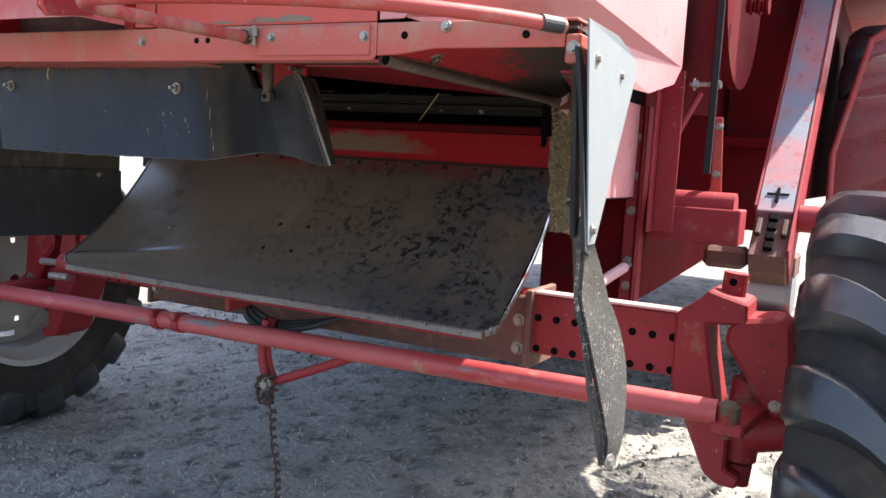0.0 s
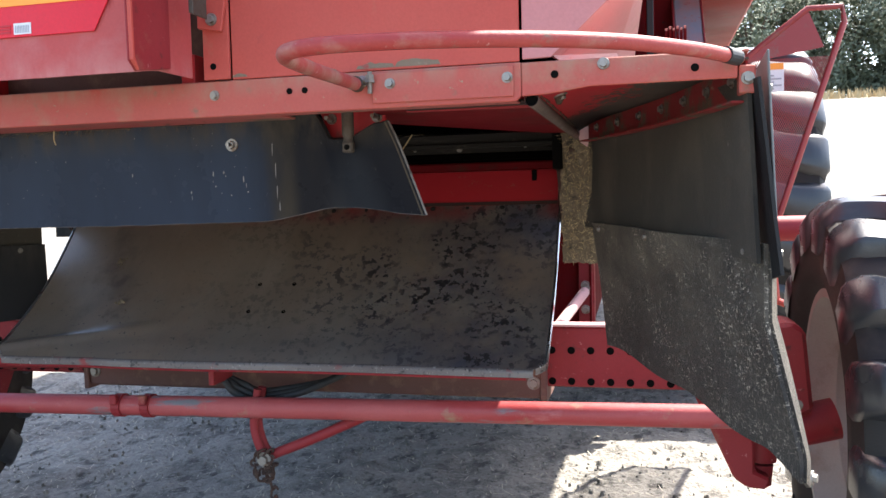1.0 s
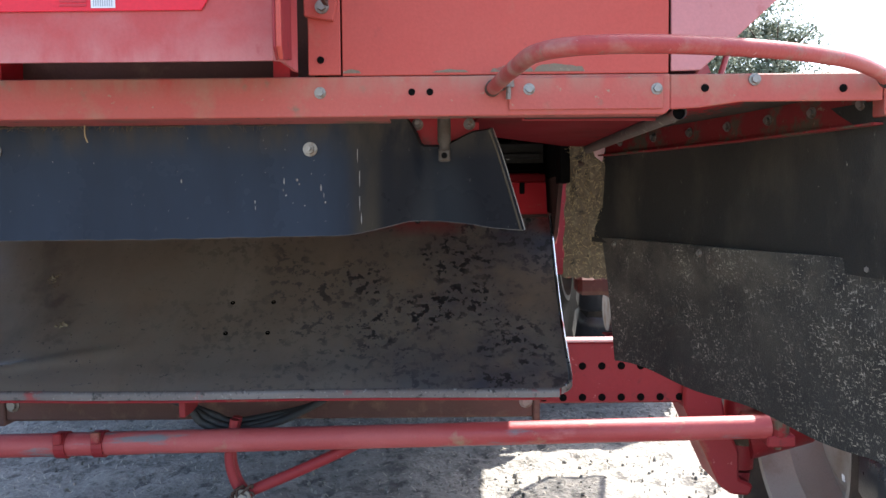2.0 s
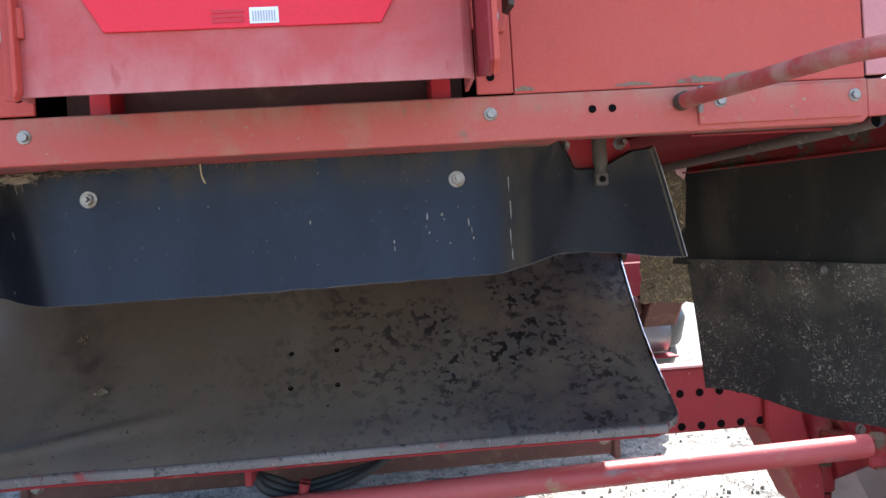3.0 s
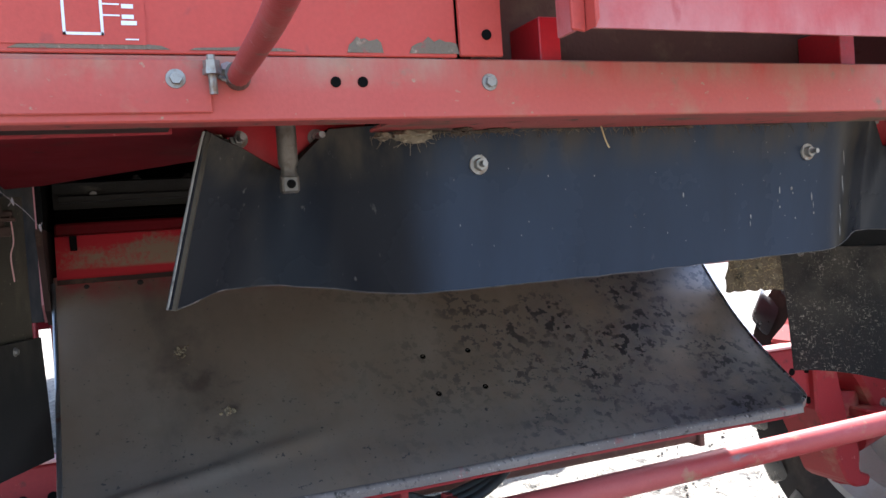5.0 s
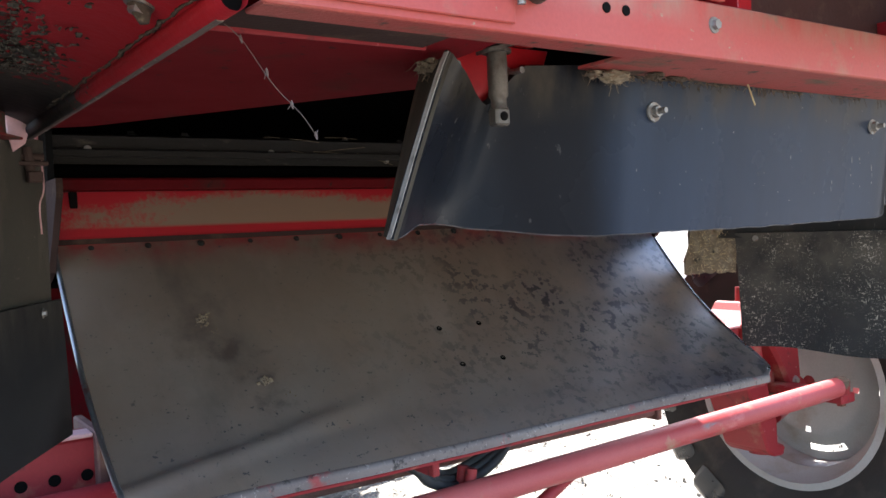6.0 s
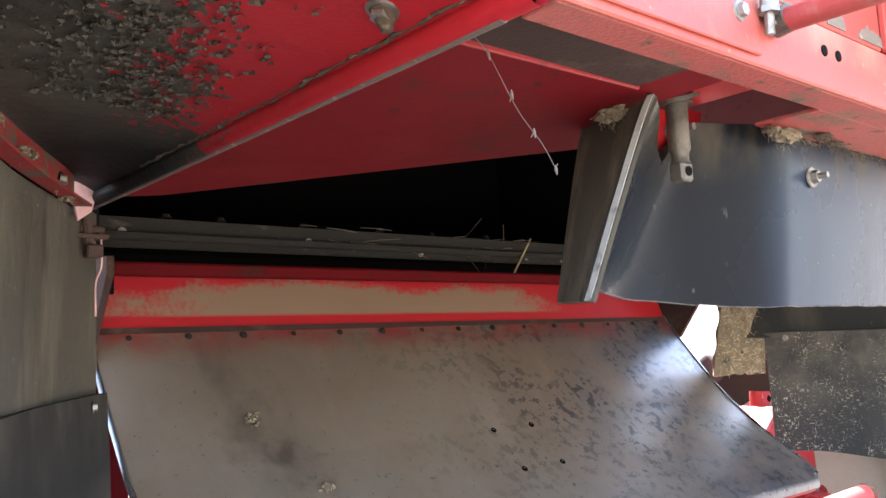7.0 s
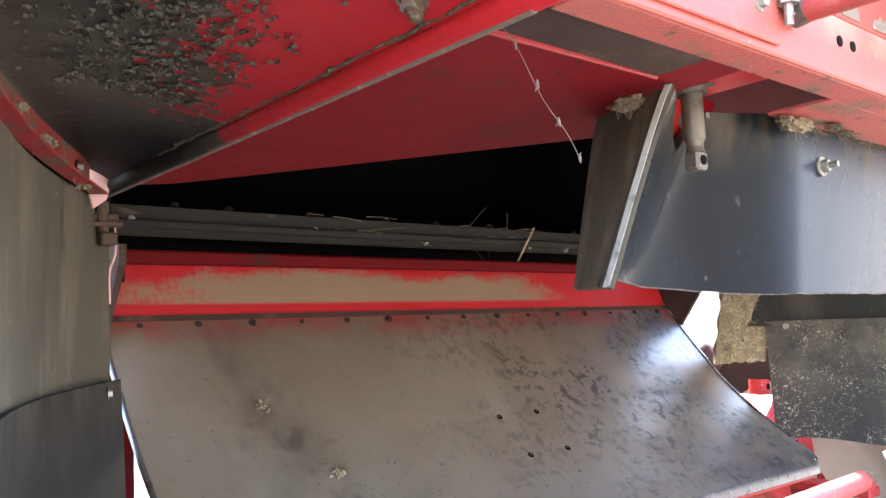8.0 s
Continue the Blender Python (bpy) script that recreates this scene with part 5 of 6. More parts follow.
# wheels
def wheel(loc, R, W, rim_r, lugs, lug_h, side, name_label, sweep=-0.46):
    w = part("wheel", tube([(-0.02, 0, 0), (0.06 * side, 0, 0)], rim_r * 0.38, 24), RED_AXLE, combine, name_label)
    Rc = R - lug_h
    h = W / 2
    prof = [(-h * 0.80, rim_r), (-h * 0.98, rim_r + (Rc - rim_r) * 0.25), (-h, rim_r + (Rc - rim_r) * 0.55), (-h * 0.96, Rc - 0.10 * (Rc - rim_r)), (-h * 0.86, Rc - 0.006), (-h * 0.5, Rc + 0.004), (0, Rc + 0.006)]
    prof += [(-x, r) for x, r in prof[-2::-1]]
    part("tyre", lathe(prof, 72), TYRE_DIRTY, w, "black tractor tyre with chevron lugs", True)
    for d in (-1, 1):
        b = bmesh.new()
        rows = []
        for i in range(9):
            u = i / 8
            x = d * (-0.03 * h + u * h * 1.0)
            th = sweep * (1 - (1 - u) ** 2.2) * 0.72 * (0.53 / R)
            drop = 0.0 if u < 0.78 else (u - 0.78) / 0.22
            r1 = R - 0.010 * u - drop ** 2 * lug_h * 0.6
            r0 = Rc - 0.02 - drop * lug_h * 1.2
            wd = (0.062 + 0.034 * u) / 0.53 * 0.5
            rows.append([(x, rr, a) for rr, a in ((r0, th - wd * 1.7), (r1 - 0.010, th - wd * 1.16), (r1, th - wd * 0.88), (r1, th + wd * 0.88), (r1 - 0.010, th + wd * 1.16), (r0, th + wd * 1.7))])
        th = sweep * 0.72 * (0.53 / R)
        wd = 0.098 / 0.53 * 0.5
        r0, r1 = R - lug_h * 3.2, R - lug_h * 1.3
        rows.append([(d * h * 1.03, rr, a) for rr, a in ((r0, th - wd), (r1 - 0.006, th - wd), (r1, th - wd * 0.8), (r1, th + wd * 0.8), (r1 - 0.006, th + wd), (r0, th + wd))])
        grid = [[b.verts.new((x, rr * math.cos(a), rr * math.sin(a))) for x, rr, a in row] for row in rows]
        for p, q in zip(grid, grid[1:]):
            for i in range(5):
                b.faces.new((p[i], p[i + 1], q[i + 1], q[i]))
        b.faces.new(grid[0])
        b.faces.new(grid[-1][::-1])
        lug = part("tread_lug", b, TYRE, w, "", True)
        for k in range(lugs):
            m = Matrix.Rotation(math.tau * (k + (0.5 if d > 0 else 0)) / lugs, 4, "X")
            if k:
                again(lug, m, w)
            else:
                lug.matrix_basis = m
    rp = [(-h * 0.84, rim_r * 1.03), (-h * 0.84, rim_r * 0.96), (-h * 0.6, rim_r * 0.93), (-h * 0.45, rim_r * 0.84), (h * 0.45, rim_r * 0.84), (h * 0.6, rim_r * 0.93), (h * 0.84, rim_r * 0.96), (h * 0.84, rim_r * 1.03)]
    part("rim", lathe(rp, 56), RIM, w, "grey steel rim", True)
    dp = [(h * 0.1, rim_r * 0.85), (h * 0.05, rim_r * 0.745), (h * 0.02, rim_r * 0.675), (-h * 0.12, rim_r * 0.58), (-h * 0.15, rim_r * 0.53), (-h * 0.16, rim_r * 0.47), (-h * 0.16, 0.02)]
    disc = lathe([(x * side, r) for x, r in dp], 56)
    disc.faces.ensure_lookup_table()
    gaps = [56 + (38 + k * 14 + j) % 56 for k in range(4) for j in range(5)] + [56 * 4 + 14 * k for k in range(4)]
    bmesh.ops.delete(disc, geom=[disc.faces[i] for i in gaps], context="FACES")
    part("wheel_disc", disc, RIM, w, "dusty grey wheel disc with slots", True)
    w.location = loc
    return w


wheel((1.50, 0.985, 0.440), 0.540, 0.375, 0.303, 17, 0.042, 1, "grey steel rear wheel with lugged tyre", -0.24)
wheel((-1.50, 0.985, 0.440), 0.540, 0.375, 0.303, 17, 0.042, -1, "grey steel rear wheel with lugged tyre", -0.24)
wheel((1.48, 4.2, 0.875), 0.975, 0.62, 0.46, 22, 0.045, 1, "large front drive wheel with lugged tyre", 0.26)
wheel((-1.48, 4.2, 0.875), 0.975, 0.62, 0.46, 22, 0.045, -1, "large front drive wheel with lugged tyre", 0.26)

# tailings elevator leaning forward beside the chassis
def along(p, q, f):
    return Vector(p).lerp(Vector(q), f)


E0, E1 = Vector((1.113, 1.88, 0.895)), Vector((1.105, 2.75, 1.74))
ax = (E1 - E0).normalized()
nr = Vector((1, 0, 0)).cross(ax).normalized()      # towards the rear and up
M = Matrix((Vector((1, 0, 0)), -nr, ax)).transposed().to_4x4()
M.translation = E0
part("elevator_leg", box((-0.058, 0.0, -0.02), (0.058, 0.16, 1.6), 0.004, m=M), PINK, combine, "sun-bleached red elevator casing")
b = box((-0.066, -0.004, 0.0), (-0.059, 0.165, 1.6), 0.001, m=M)
box((0.059, -0.004, -0.19), (0.066, 0.165, 1.6), 0.001, b, m=M)
part("elevator_flange", b, RED_AXLE, combine)
b = box((-0.058, 0.02, -0.20), (0.058, 0.16, -0.022), 0.004, m=M)
bt = part("elevator_boot", b, RUST, combine, "rusty brown elevator boot with chain")
for i in range(4):
    part("chain_link", box((-0.014, 0.0, -0.18 + i * 0.042), (0.014, 0.018, -0.15 + i * 0.042), 0.003, m=M), NEAR_BLACK, bt)
for x in (-0.04, 0.04):
    part("boot_clamp", box((x - 0.008, -0.002, -0.12), (x + 0.008, 0.018, -0.05), 0.003, m=M), CHAIN, bt)
part("boot_base", box((1.045, 1.93, 0.655), (1.185, 2.12, 0.735), 0.008), RUST, combine, "rusty boot base")
part("boot_end", tube([(1.048, 2.0, 0.615), (1.182, 2.0, 0.615)], 0.085, 28), STEEL_BARE, combine, "rounded bare steel elevator boot", True)
part("boot_door", box((1.03, 1.90, 0.520), (1.20, 1.99, 0.526), 0.001), RED_AXLE, combine)
part("adjuster_plate", box((-0.035, -0.005, 0.055), (0.035, -0.0005, 0.062), 0.001, m=M), NEAR_BLACK, combine)
part("adjuster_pin", box((-0.005, -0.008, 0.02), (0.005, -0.0005, 0.085), 0.001, m=M), NEAR_BLACK, combine)
# cross tube and its cover
b = box((0.76, 1.62, 0.775), (1.045, 1.74, 0.885), 0.004)
part("cross_auger_trough", b, RED_AXLE, combine, "red cross auger trough")
part("cross_auger_tube", tube([(0.76, 1.68, 0.89), (1.02, 1.68, 0.89)], 0.045, 18), RED_AXLE, combine, "red auger tube", True)
part("cross_auger_tube", tube([(1.18, 1.96, 0.86), (1.75, 1.98, 0.86)], 0.045, 18), RED_AXLE, combine, "red auger tube", True)

# chassis plates and posts beside the chamber
for s in (-1, 1):
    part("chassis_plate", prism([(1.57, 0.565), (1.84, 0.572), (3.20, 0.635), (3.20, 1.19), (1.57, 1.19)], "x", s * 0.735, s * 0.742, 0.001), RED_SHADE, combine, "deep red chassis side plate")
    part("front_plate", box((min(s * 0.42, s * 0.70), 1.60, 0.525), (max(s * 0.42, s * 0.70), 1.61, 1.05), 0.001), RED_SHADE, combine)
    b = box((min(s * 0.70, s * 0.745), 1.575, 0.56), (max(s * 0.70, s * 0.745), 1.585, 1.19), 0.002)
    box((min(s * 0.742, s * 0.750), 1.585, 0.56), (max(s * 0.742, s * 0.750), 1.64, 1.19), 0.002, b)
    p1 = part("frame_post", b, RED_AXLE, combine, "red angle-iron frame post")
    for z in (0.62, 0.70, 0.86, 0.97, 1.09):
        bolt(p1, (s * 0.722, 1.575, z), (0, -1, 0), size=1.3)
    b = box((min(s * 0.785, s * 0.85), 1.59, 0.80), (max(s * 0.785, s * 0.85), 1.60, 1.30), 0.002)
    box((min(s * 0.778, s * 0.785), 1.54, 0.80), (max(s * 0.778, s * 0.785), 1.60, 1.30), 0.002, b)
    part("frame_post", b, RED_AXLE, combine, "red angle-iron frame post")
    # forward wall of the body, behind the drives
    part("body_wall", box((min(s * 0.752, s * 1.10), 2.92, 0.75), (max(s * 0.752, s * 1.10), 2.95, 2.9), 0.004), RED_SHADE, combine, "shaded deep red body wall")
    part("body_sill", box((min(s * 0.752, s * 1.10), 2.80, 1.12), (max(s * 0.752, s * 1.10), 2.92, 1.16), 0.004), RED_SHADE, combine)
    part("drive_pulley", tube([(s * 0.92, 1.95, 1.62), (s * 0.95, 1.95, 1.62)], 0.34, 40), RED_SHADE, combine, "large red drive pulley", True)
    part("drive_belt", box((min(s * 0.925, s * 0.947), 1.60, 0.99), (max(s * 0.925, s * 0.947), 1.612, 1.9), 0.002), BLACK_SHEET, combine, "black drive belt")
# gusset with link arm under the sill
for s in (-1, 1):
    part("turnbuckle_link", tube([(s * 0.645, 1.17, 0.585), (s * 0.722, 1.54, 0.682)], 0.0165, 14), PALE_PINK, combine, "pale pink adjusting link", True)
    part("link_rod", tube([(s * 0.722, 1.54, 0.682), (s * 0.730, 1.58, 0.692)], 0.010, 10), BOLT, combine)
# plain block filling the body; keeps sun from leaking through to the ground
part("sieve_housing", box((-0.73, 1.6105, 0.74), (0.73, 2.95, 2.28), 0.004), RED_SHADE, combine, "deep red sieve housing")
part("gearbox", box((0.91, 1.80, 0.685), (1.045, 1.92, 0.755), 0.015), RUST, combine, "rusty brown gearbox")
# unseen overhanging upper body and tank side, sized by the shade they cast
part("tank_shade_block", box((-1.48, 2.55, 2.0), (1.48, 5.5, 3.3), 0.02), RED, combine, "unseen red tank block overhanging the body to shade it")
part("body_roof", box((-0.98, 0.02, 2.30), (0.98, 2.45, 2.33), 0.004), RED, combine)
part("body_block", box((-1.10, 2.96, 0.9), (1.10, 8.6, 2.9), 0.01), RED_SHADE, combine, "red body block, lengthened to shade the ground")

# mesh guard in front of the drive wheel
GP = [(1.225, 0.78), (1.215, 1.10), (1.315, 1.552), (1.59, 1.765), (1.725, 1.765), (1.735, 1.70), (1.45, 0.80)]
YG = 2.70
g = part("mesh_guard", tube([(x, YG, z) for x, z in GP + GP[:1]], 0.013, 10), RED_DARK, combine, "dark red tube-framed perforated mesh guard", True)
b = prism([(1.325, 1.552), (1.59, 1.76), (1.655, 1.60), (1.325, 1.545)], "y", YG - 0.004, YG, 0)
part("guard_sheet", b, RED_DARK, g)


def inside(x, z, poly):
    odd = False
    for (x0, z0), (x1, z1) in zip(poly, poly[1:] + poly[:1]):
        if (z0 > z) != (z1 > z) and x < (x1 - x0) * (z - z0) / (z1 - z0) + x0:
            odd = not odd
    return odd


b = bmesh.new()
STEP = 0.0085
for i in range(int(0.55 / STEP)):
    for j in range(int(0.85 / STEP)):
        x, z = 1.21 + (i + 0.5 * (j % 2)) * STEP, 0.78 + j * STEP
        if inside(x, z, GP) and not (z > 1.56 and x < 1.70):
            # open diamond cell: four thin strands
            for dx, dz in ((0.5, 1.0), (-0.5, 1.0)):
                p, q = (x, z), (x + dx * STEP, z + dz * STEP)
                n = 0.0013
                vs = [b.verts.new((px, YG, pz)) for px, pz in ((p[0] - n, p[1]), (p[0] + n, p[1]), (q[0] + n, q[1]), (q[0] - n, q[1]))]
                b.faces.new(vs)
            vs = [b.verts.new((x + cx * 0.0021, YG - 0.0005, z + cz * 0.0021)) for cx, cz in ((-1, -1), (1, -1), (1, 1), (-1, 1))]
            b.faces.new(vs)
part("guard_mesh", b, RED_DARK, g, "fine red perforated mesh")
part("guard_label", prism([(1.405, 1.42), (1.495, 1.42), (1.495, 1.545), (1.405, 1.545)], "y", YG - 0.006, YG - 0.004, 0), WHITE, g, "white warning label with orange head")
part("label_head", prism([(1.407, 1.515), (1.493, 1.515), (1.493, 1.543), (1.407, 1.543)], "y", YG - 0.0075, YG - 0.0062, 0), ORANGE, g)

# release lever, decal and chipped patches on the rear panels
b = box((-0.378, -0.072, 1.262), (-0.364, -0.060, 1.42), 0.003)
tube([(-0.371, -0.066, 1.40), (-0.371, 0.004, 1.40)], 0.007, 10, b)
part("release_lever", b, BOLT, combine, "plain bluish steel release lever")
decal = part("decal", prism([(-0.70, 1.190), (-0.578, 1.190), (-0.578, 1.262), (-0.70, 1.262)], "y", -0.0004, 0.0008, 0), RED, combine, "red decal with white line drawing")
b = None
for x, z, w, h in ((-0.612, 1.197, 0.0022, 0.045), (-0.640, 1.197, 0.0022, 0.045), (-0.640, 1.197, 0.030, 0.0022), (-0.640, 1.240, 0.030, 0.0022), (-0.610, 1.2215, 0.013, 0.0012), (-0.610, 1.2125, 0.013, 0.0012)):
    b = prism([(x, z), (x + w, z), (x + w, z + h), (x, z + h)], "y", -0.0012, -0.0006, 0, b)
part("line_drawing", b, WHITE, decal)
b = None
for k, (x, z, w) in enumerate(((-0.5955, 1.2190, 0.009), (-0.5955, 1.2105, 0.009), (-0.5965, 1.2055, 0.012), (-0.594, 1.1935, 0.010))):
    b = prism([(x, z), (x + w, z), (x + w, z + 0.0034), (x, z + 0.0034)] if k < 3 else [(x, z), (x + w, z), (x + w, z + 0.001), (x, z + 0.001)], "y", -0.0012, -0.0006, 0, b)
part("text_bar", b, WHITE, decal)
for cx, w, h in ((-0.325, 0.05, 0.017), (-0.392, 0.034, 0.018), (0.535, 0.06, 0.010), (0.60, 0.07, 0.013), (0.45, 0.05, 0.005), (-0.62, 0.12, 0.007), (-0.50, 0.09, 0.004), (0.315, 0.025, 0.006)):
    pts = [(cx - w / 2, 1.1865)] + [(cx - w / 2 + w * (k + 0.5) / 9, 1.1865 + h * (0.45 + 0.55 * math.sin(math.pi * (k + 0.7) / 9.5)) * random.uniform(0.6, 1.0)) for k in range(9)] + [(cx + w / 2, 1.1865)]
    part("bare_patch", prism(pts, "y", 0.0001, 0.0012, 0), DUSTY_METAL, combine, "patch of chipped paint and dried dirt")
# warning decals on the hood's corner
part("sticker", prism([(0.50, 1.40), (0.56, 1.40), (0.56, 1.46), (0.50, 1.46)], "x", 0.8725, 0.8735, 0), WHITE, combine, "faded sticker")
# folding step on the far side
b = tube([(1.34, 2.0, 0.90), (1.367, 2.0, 0.60)], 0.014, 10)
tube([(1.53, 2.0, 0.90), (1.565, 2.0, 0.505)], 0.016, 10, b)
tube([(1.37, 2.0, 0.60), (1.565, 2.0, 0.51)], 0.012, 10, b)
part("folding_step", b, RED, combine, "red tube folding step")
# spring and bolts by the drive pulley
b = None
for k in range(6):
    b = tube([(0.985 + 0.012 * k, 1.75, 1.52), (0.993 + 0.012 * k, 1.75, 1.52)], 0.030 if k % 2 else 0.024, 14, b)
part("tension_spring", b, RED_SHADE, combine, "red tension spring on a rod")
br = part("belt_guide", prism([(0.90, 0.86), (0.955, 0.86), (0.965, 0.93), (0.95, 1.17), (0.925, 1.17), (0.93, 0.95)], "y", 1.72, 1.728, 0.002), RED, combine, "faded red belt guide plate")
for x, z in ((0.942, 1.14), (0.945, 0.99), (0.935, 0.89)):
    bolt(br, (x, 1.719, z), (0, -1, 0), size=1.1)
part("support_strut", tube([(0.80, 1.60, 1.03), (0.885, 1.66, 1.24)], 0.011, 10), RED_AXLE, combine, "red diagonal strut", True)
tb = part("tension_bolt", tube([(0.86, 1.62, 1.262), (0.955, 1.62, 1.262)], 0.007, 10), BOLT, combine, "belt tension bolt with two nuts")
for x in (0.872, 0.94):
    bolt(tb, (x, 1.62, 1.262), (1, 0, 0), size=1.7)
part("drive_bay_sheet", box((0.76, 1.95, 0.85), (0.90, 1.958, 1.19), 0.001), RED_SHADE, combine, "dark red sheet behind the belt")

# ---- chain hanging from the tow loop ----
def link_mesh():
    pts = [(0.008 * math.cos(a), 0, 0.008 * math.sin(a) + (0.008 if math.sin(a) >= 0 else -0.008)) for a in [k * math.tau / 16 for k in range(17)]]
    return tube(pts, 0.0032, 8)


chain = part("tow_chain", link_mesh(), CHAIN, None, "", True)
chain.matrix_basis = Matrix.Translation((-0.02, 0.742, 0.325))
tagged(chain, "rusty steel chain hanging from the tow loop", "chain")
first = None
for k in range(12):
    m = Matrix.Translation((0.006 * k * 0.6 + 0.003 * math.sin(k), 0.0, -0.024 * (k + 1))) @ pose(0, 0, 0, random.uniform(-8, 8), random.uniform(-10, 10), 90 * (k % 2) + random.uniform(-15, 15))
    if first is None:
        first = part("link", link_mesh(), CHAIN, chain, "", True)
        first.matrix_basis = m
    else:
        again(first, m, chain)
for k in range(15):
    a = k * 0.9
    again(first, Matrix.Translation((-0.012 + 0.022 * math.cos(a), -0.012 + 0.006 * math.sin(3 * a), 0.012 + 0.028 * math.sin(a) - 0.0015 * k)) @ pose(0, 0, 0, 40 * k, 25 * k, 70 * k), chain)


# ---- straw and chaff caught on the machine ----
def strands(name, label, where, count, lo, hi, width, mat, category="straw", down=0.6):
    b = bmesh.new()
    for k in range(count):
        p = Vector(where())
        d = Vector((random.uniform(-1, 1), random.uniform(-1, 0.4), random.uniform(-1, 1) - down)).normalized() * random.uniform(lo, hi)
        n = d.orthogonal().normalized() * width
        m = d.cross(n).normalized() * width
        q = p + d
        vs = [b.verts.new(v) for v in (p + n, p - 0.5 * n + m, p - 0.5 * n - m, q + n, q - 0.5 * n + m, q - 0.5 * n - m)]
        for i in range(3):
            b.faces.new((vs[i], vs[(i + 1) % 3], vs[3 + (i + 1) % 3], vs[3 + i]))
    return tagged(part(name, b, mat), label, category, kind="stuff")


def clump(label, centre, size, hairs, squash=(1.0, 0.7, 0.5), mat=GRIME):
    """A ragged lump of packed chaff with fine hairs hanging from it."""
    b = bmesh.new()
    bmesh.ops.create_icosphere(b, subdivisions=3, radius=1.0)
    c = Vector(centre)
    for v in b.verts:
        k = 1 + 0.55 * noise.noise(v.co * 2.3 + c * 40) + 0.3 * noise.noise(v.co * 6 + c * 20)
        v.co = c + Vector((v.co.x * squash[0], v.co.y * squash[1], v.co.z * squash[2])) * size * k
    for k in range(hairs):
        p = c + Vector((random.gauss(0, 0.6) * squash[0], random.gauss(0, 0.6) * squash[1], random.gauss(0, 0.4) * squash[2])) * size
        d = Vector((random.gauss(0, 0.5), random.gauss(-0.2, 0.4), random.gauss(-0.7, 0.5))) * size * random.uniform(0.6, 1.4)
        tube([p, p + d * 0.55 + Vector((0, 0, -0.1 * size)), p + d], random.uniform(0.0002, 0.0004), 4, b)
    return tagged(part("chaff", b, mat), label, "chaff", kind="stuff")


TAN = worn("dried_tan_chaff", (0.19, 0.145, 0.092), (0.12, 0.09, 0.058), (((0.30, 0.24, 0.16), 160.0, 0.55, 0.65, ONE),), 0.95, bump=1.0, grain=200.0)
clump("clump of chaff under the crossbar beside the hook", (-0.318, 0.092, 1.1225), 0.015, 22, (1.4, 0.8, 0.45), TAN)
clump("small wisp of chaff under the crossbar", (-0.352, 0.088, 1.122), 0.008, 10, (1.2, 0.8, 0.5), GRIME)
b = None
for x0, x1, r in ((-0.30, -0.22, 0.0022), (-0.17, -0.11, 0.0013), (-0.02, 0.05, 0.0018), (0.13, 0.19, 0.0012)):
    n = int((x1 - x0) / 0.006)
    pts = [(x0 + (x1 - x0) * k / n, 0.1045 + 0.002 * noise.noise(Vector((k * 0.9, x0, 4))), 1.1265 + 0.0016 * noise.noise(Vector((k * 0.8, x0, 9)))) for k in range(n + 1)]
    b = tube(pts, r, 6, b, radii=[max(0.0005, r * (0.6 + 1.3 * noise.noise(Vector((k * 0.55, x0, 1))))) for k in range(n + 1)])
for k in range(70):
    p = Vector((random.uniform(-0.33, 0.28), random.uniform(0.098, 0.106), 1.128))
    b = tube([p, p + Vector((random.gauss(0, 0.003), -0.001, -random.uniform(0.004, 0.013)))], 0.00028, 4, b)
tagged(part("chaff", b, GRIME), "line of dried chaff along the flap's top edge", "chaff", kind="stuff")
b = None
for k in range(90):
    x = random.triangular(-0.37, 0.10, -0.30)
    p = Vector((x, random.uniform(0.094, 0.107), 1.1275 + random.uniform(-0.002, 0.002)))
    d = Vector((random.gauss(0, 0.007), random.uniform(-0.005, 0.001), -random.uniform(0.002, 0.009)))
    b = tube([p, p + d * 0.6 + Vector((random.gauss(0, 0.001), 0, 0)), p + d], random.uniform(0.0002, 0.0005), 4, b)
tagged(part("chaff", b, CHAFF), "fringe of dry chaff hanging along the flap's top", "chaff", kind="stuff")
clump("lump of chaff packed round the crossbar's bolt", (-0.268, 0.078, 1.124), 0.008, 18, (1.4, 0.9, 0.5), GRIME)
clump("flat cake of chaff under the crossbar", (-0.22, 0.088, 1.1255), 0.007, 12, (2.2, 0.9, 0.4), GRIME)
for u in (0.12, 0.17, 0.26, 0.31, 0.40):
    clump("dusty chaff caught on the curtain rail", (-(0.772 + 0.325 * u + 0.043 * math.sin(math.pi * u)), 0.742 - 0.728 * u, 1.122 + random.uniform(-0.008, 0.016)), random.uniform(0.005, 0.009), 16, (1, 1, 0.7), TAN)
clump("chaff hanging on the folded flap end", (-0.512, 0.150, 1.130), 0.012, 40, (0.8, 1.4, 0.6), TAN)
strands("straw", "dry straw lying on the knife bar", lambda: (0.22 + random.gauss(0, 0.07), 1.06 + random.uniform(-0.02, 0.02), 1.162 + random.uniform(-0.02, 0.006)), 9, 0.03, 0.08, 0.0009, GRIME, down=0.1)
def on_tail(cx, cv, sx, sv):
    x, v = cx + random.gauss(0, sx), min(0.98, max(0.02, cv + random.gauss(0, sv)))
    p = tail_point(0.5 + x / 1.412, v)
    return p[0], p[1] - 0.003, p[2] + 0.005 + abs(random.gauss(0, 0.0015))


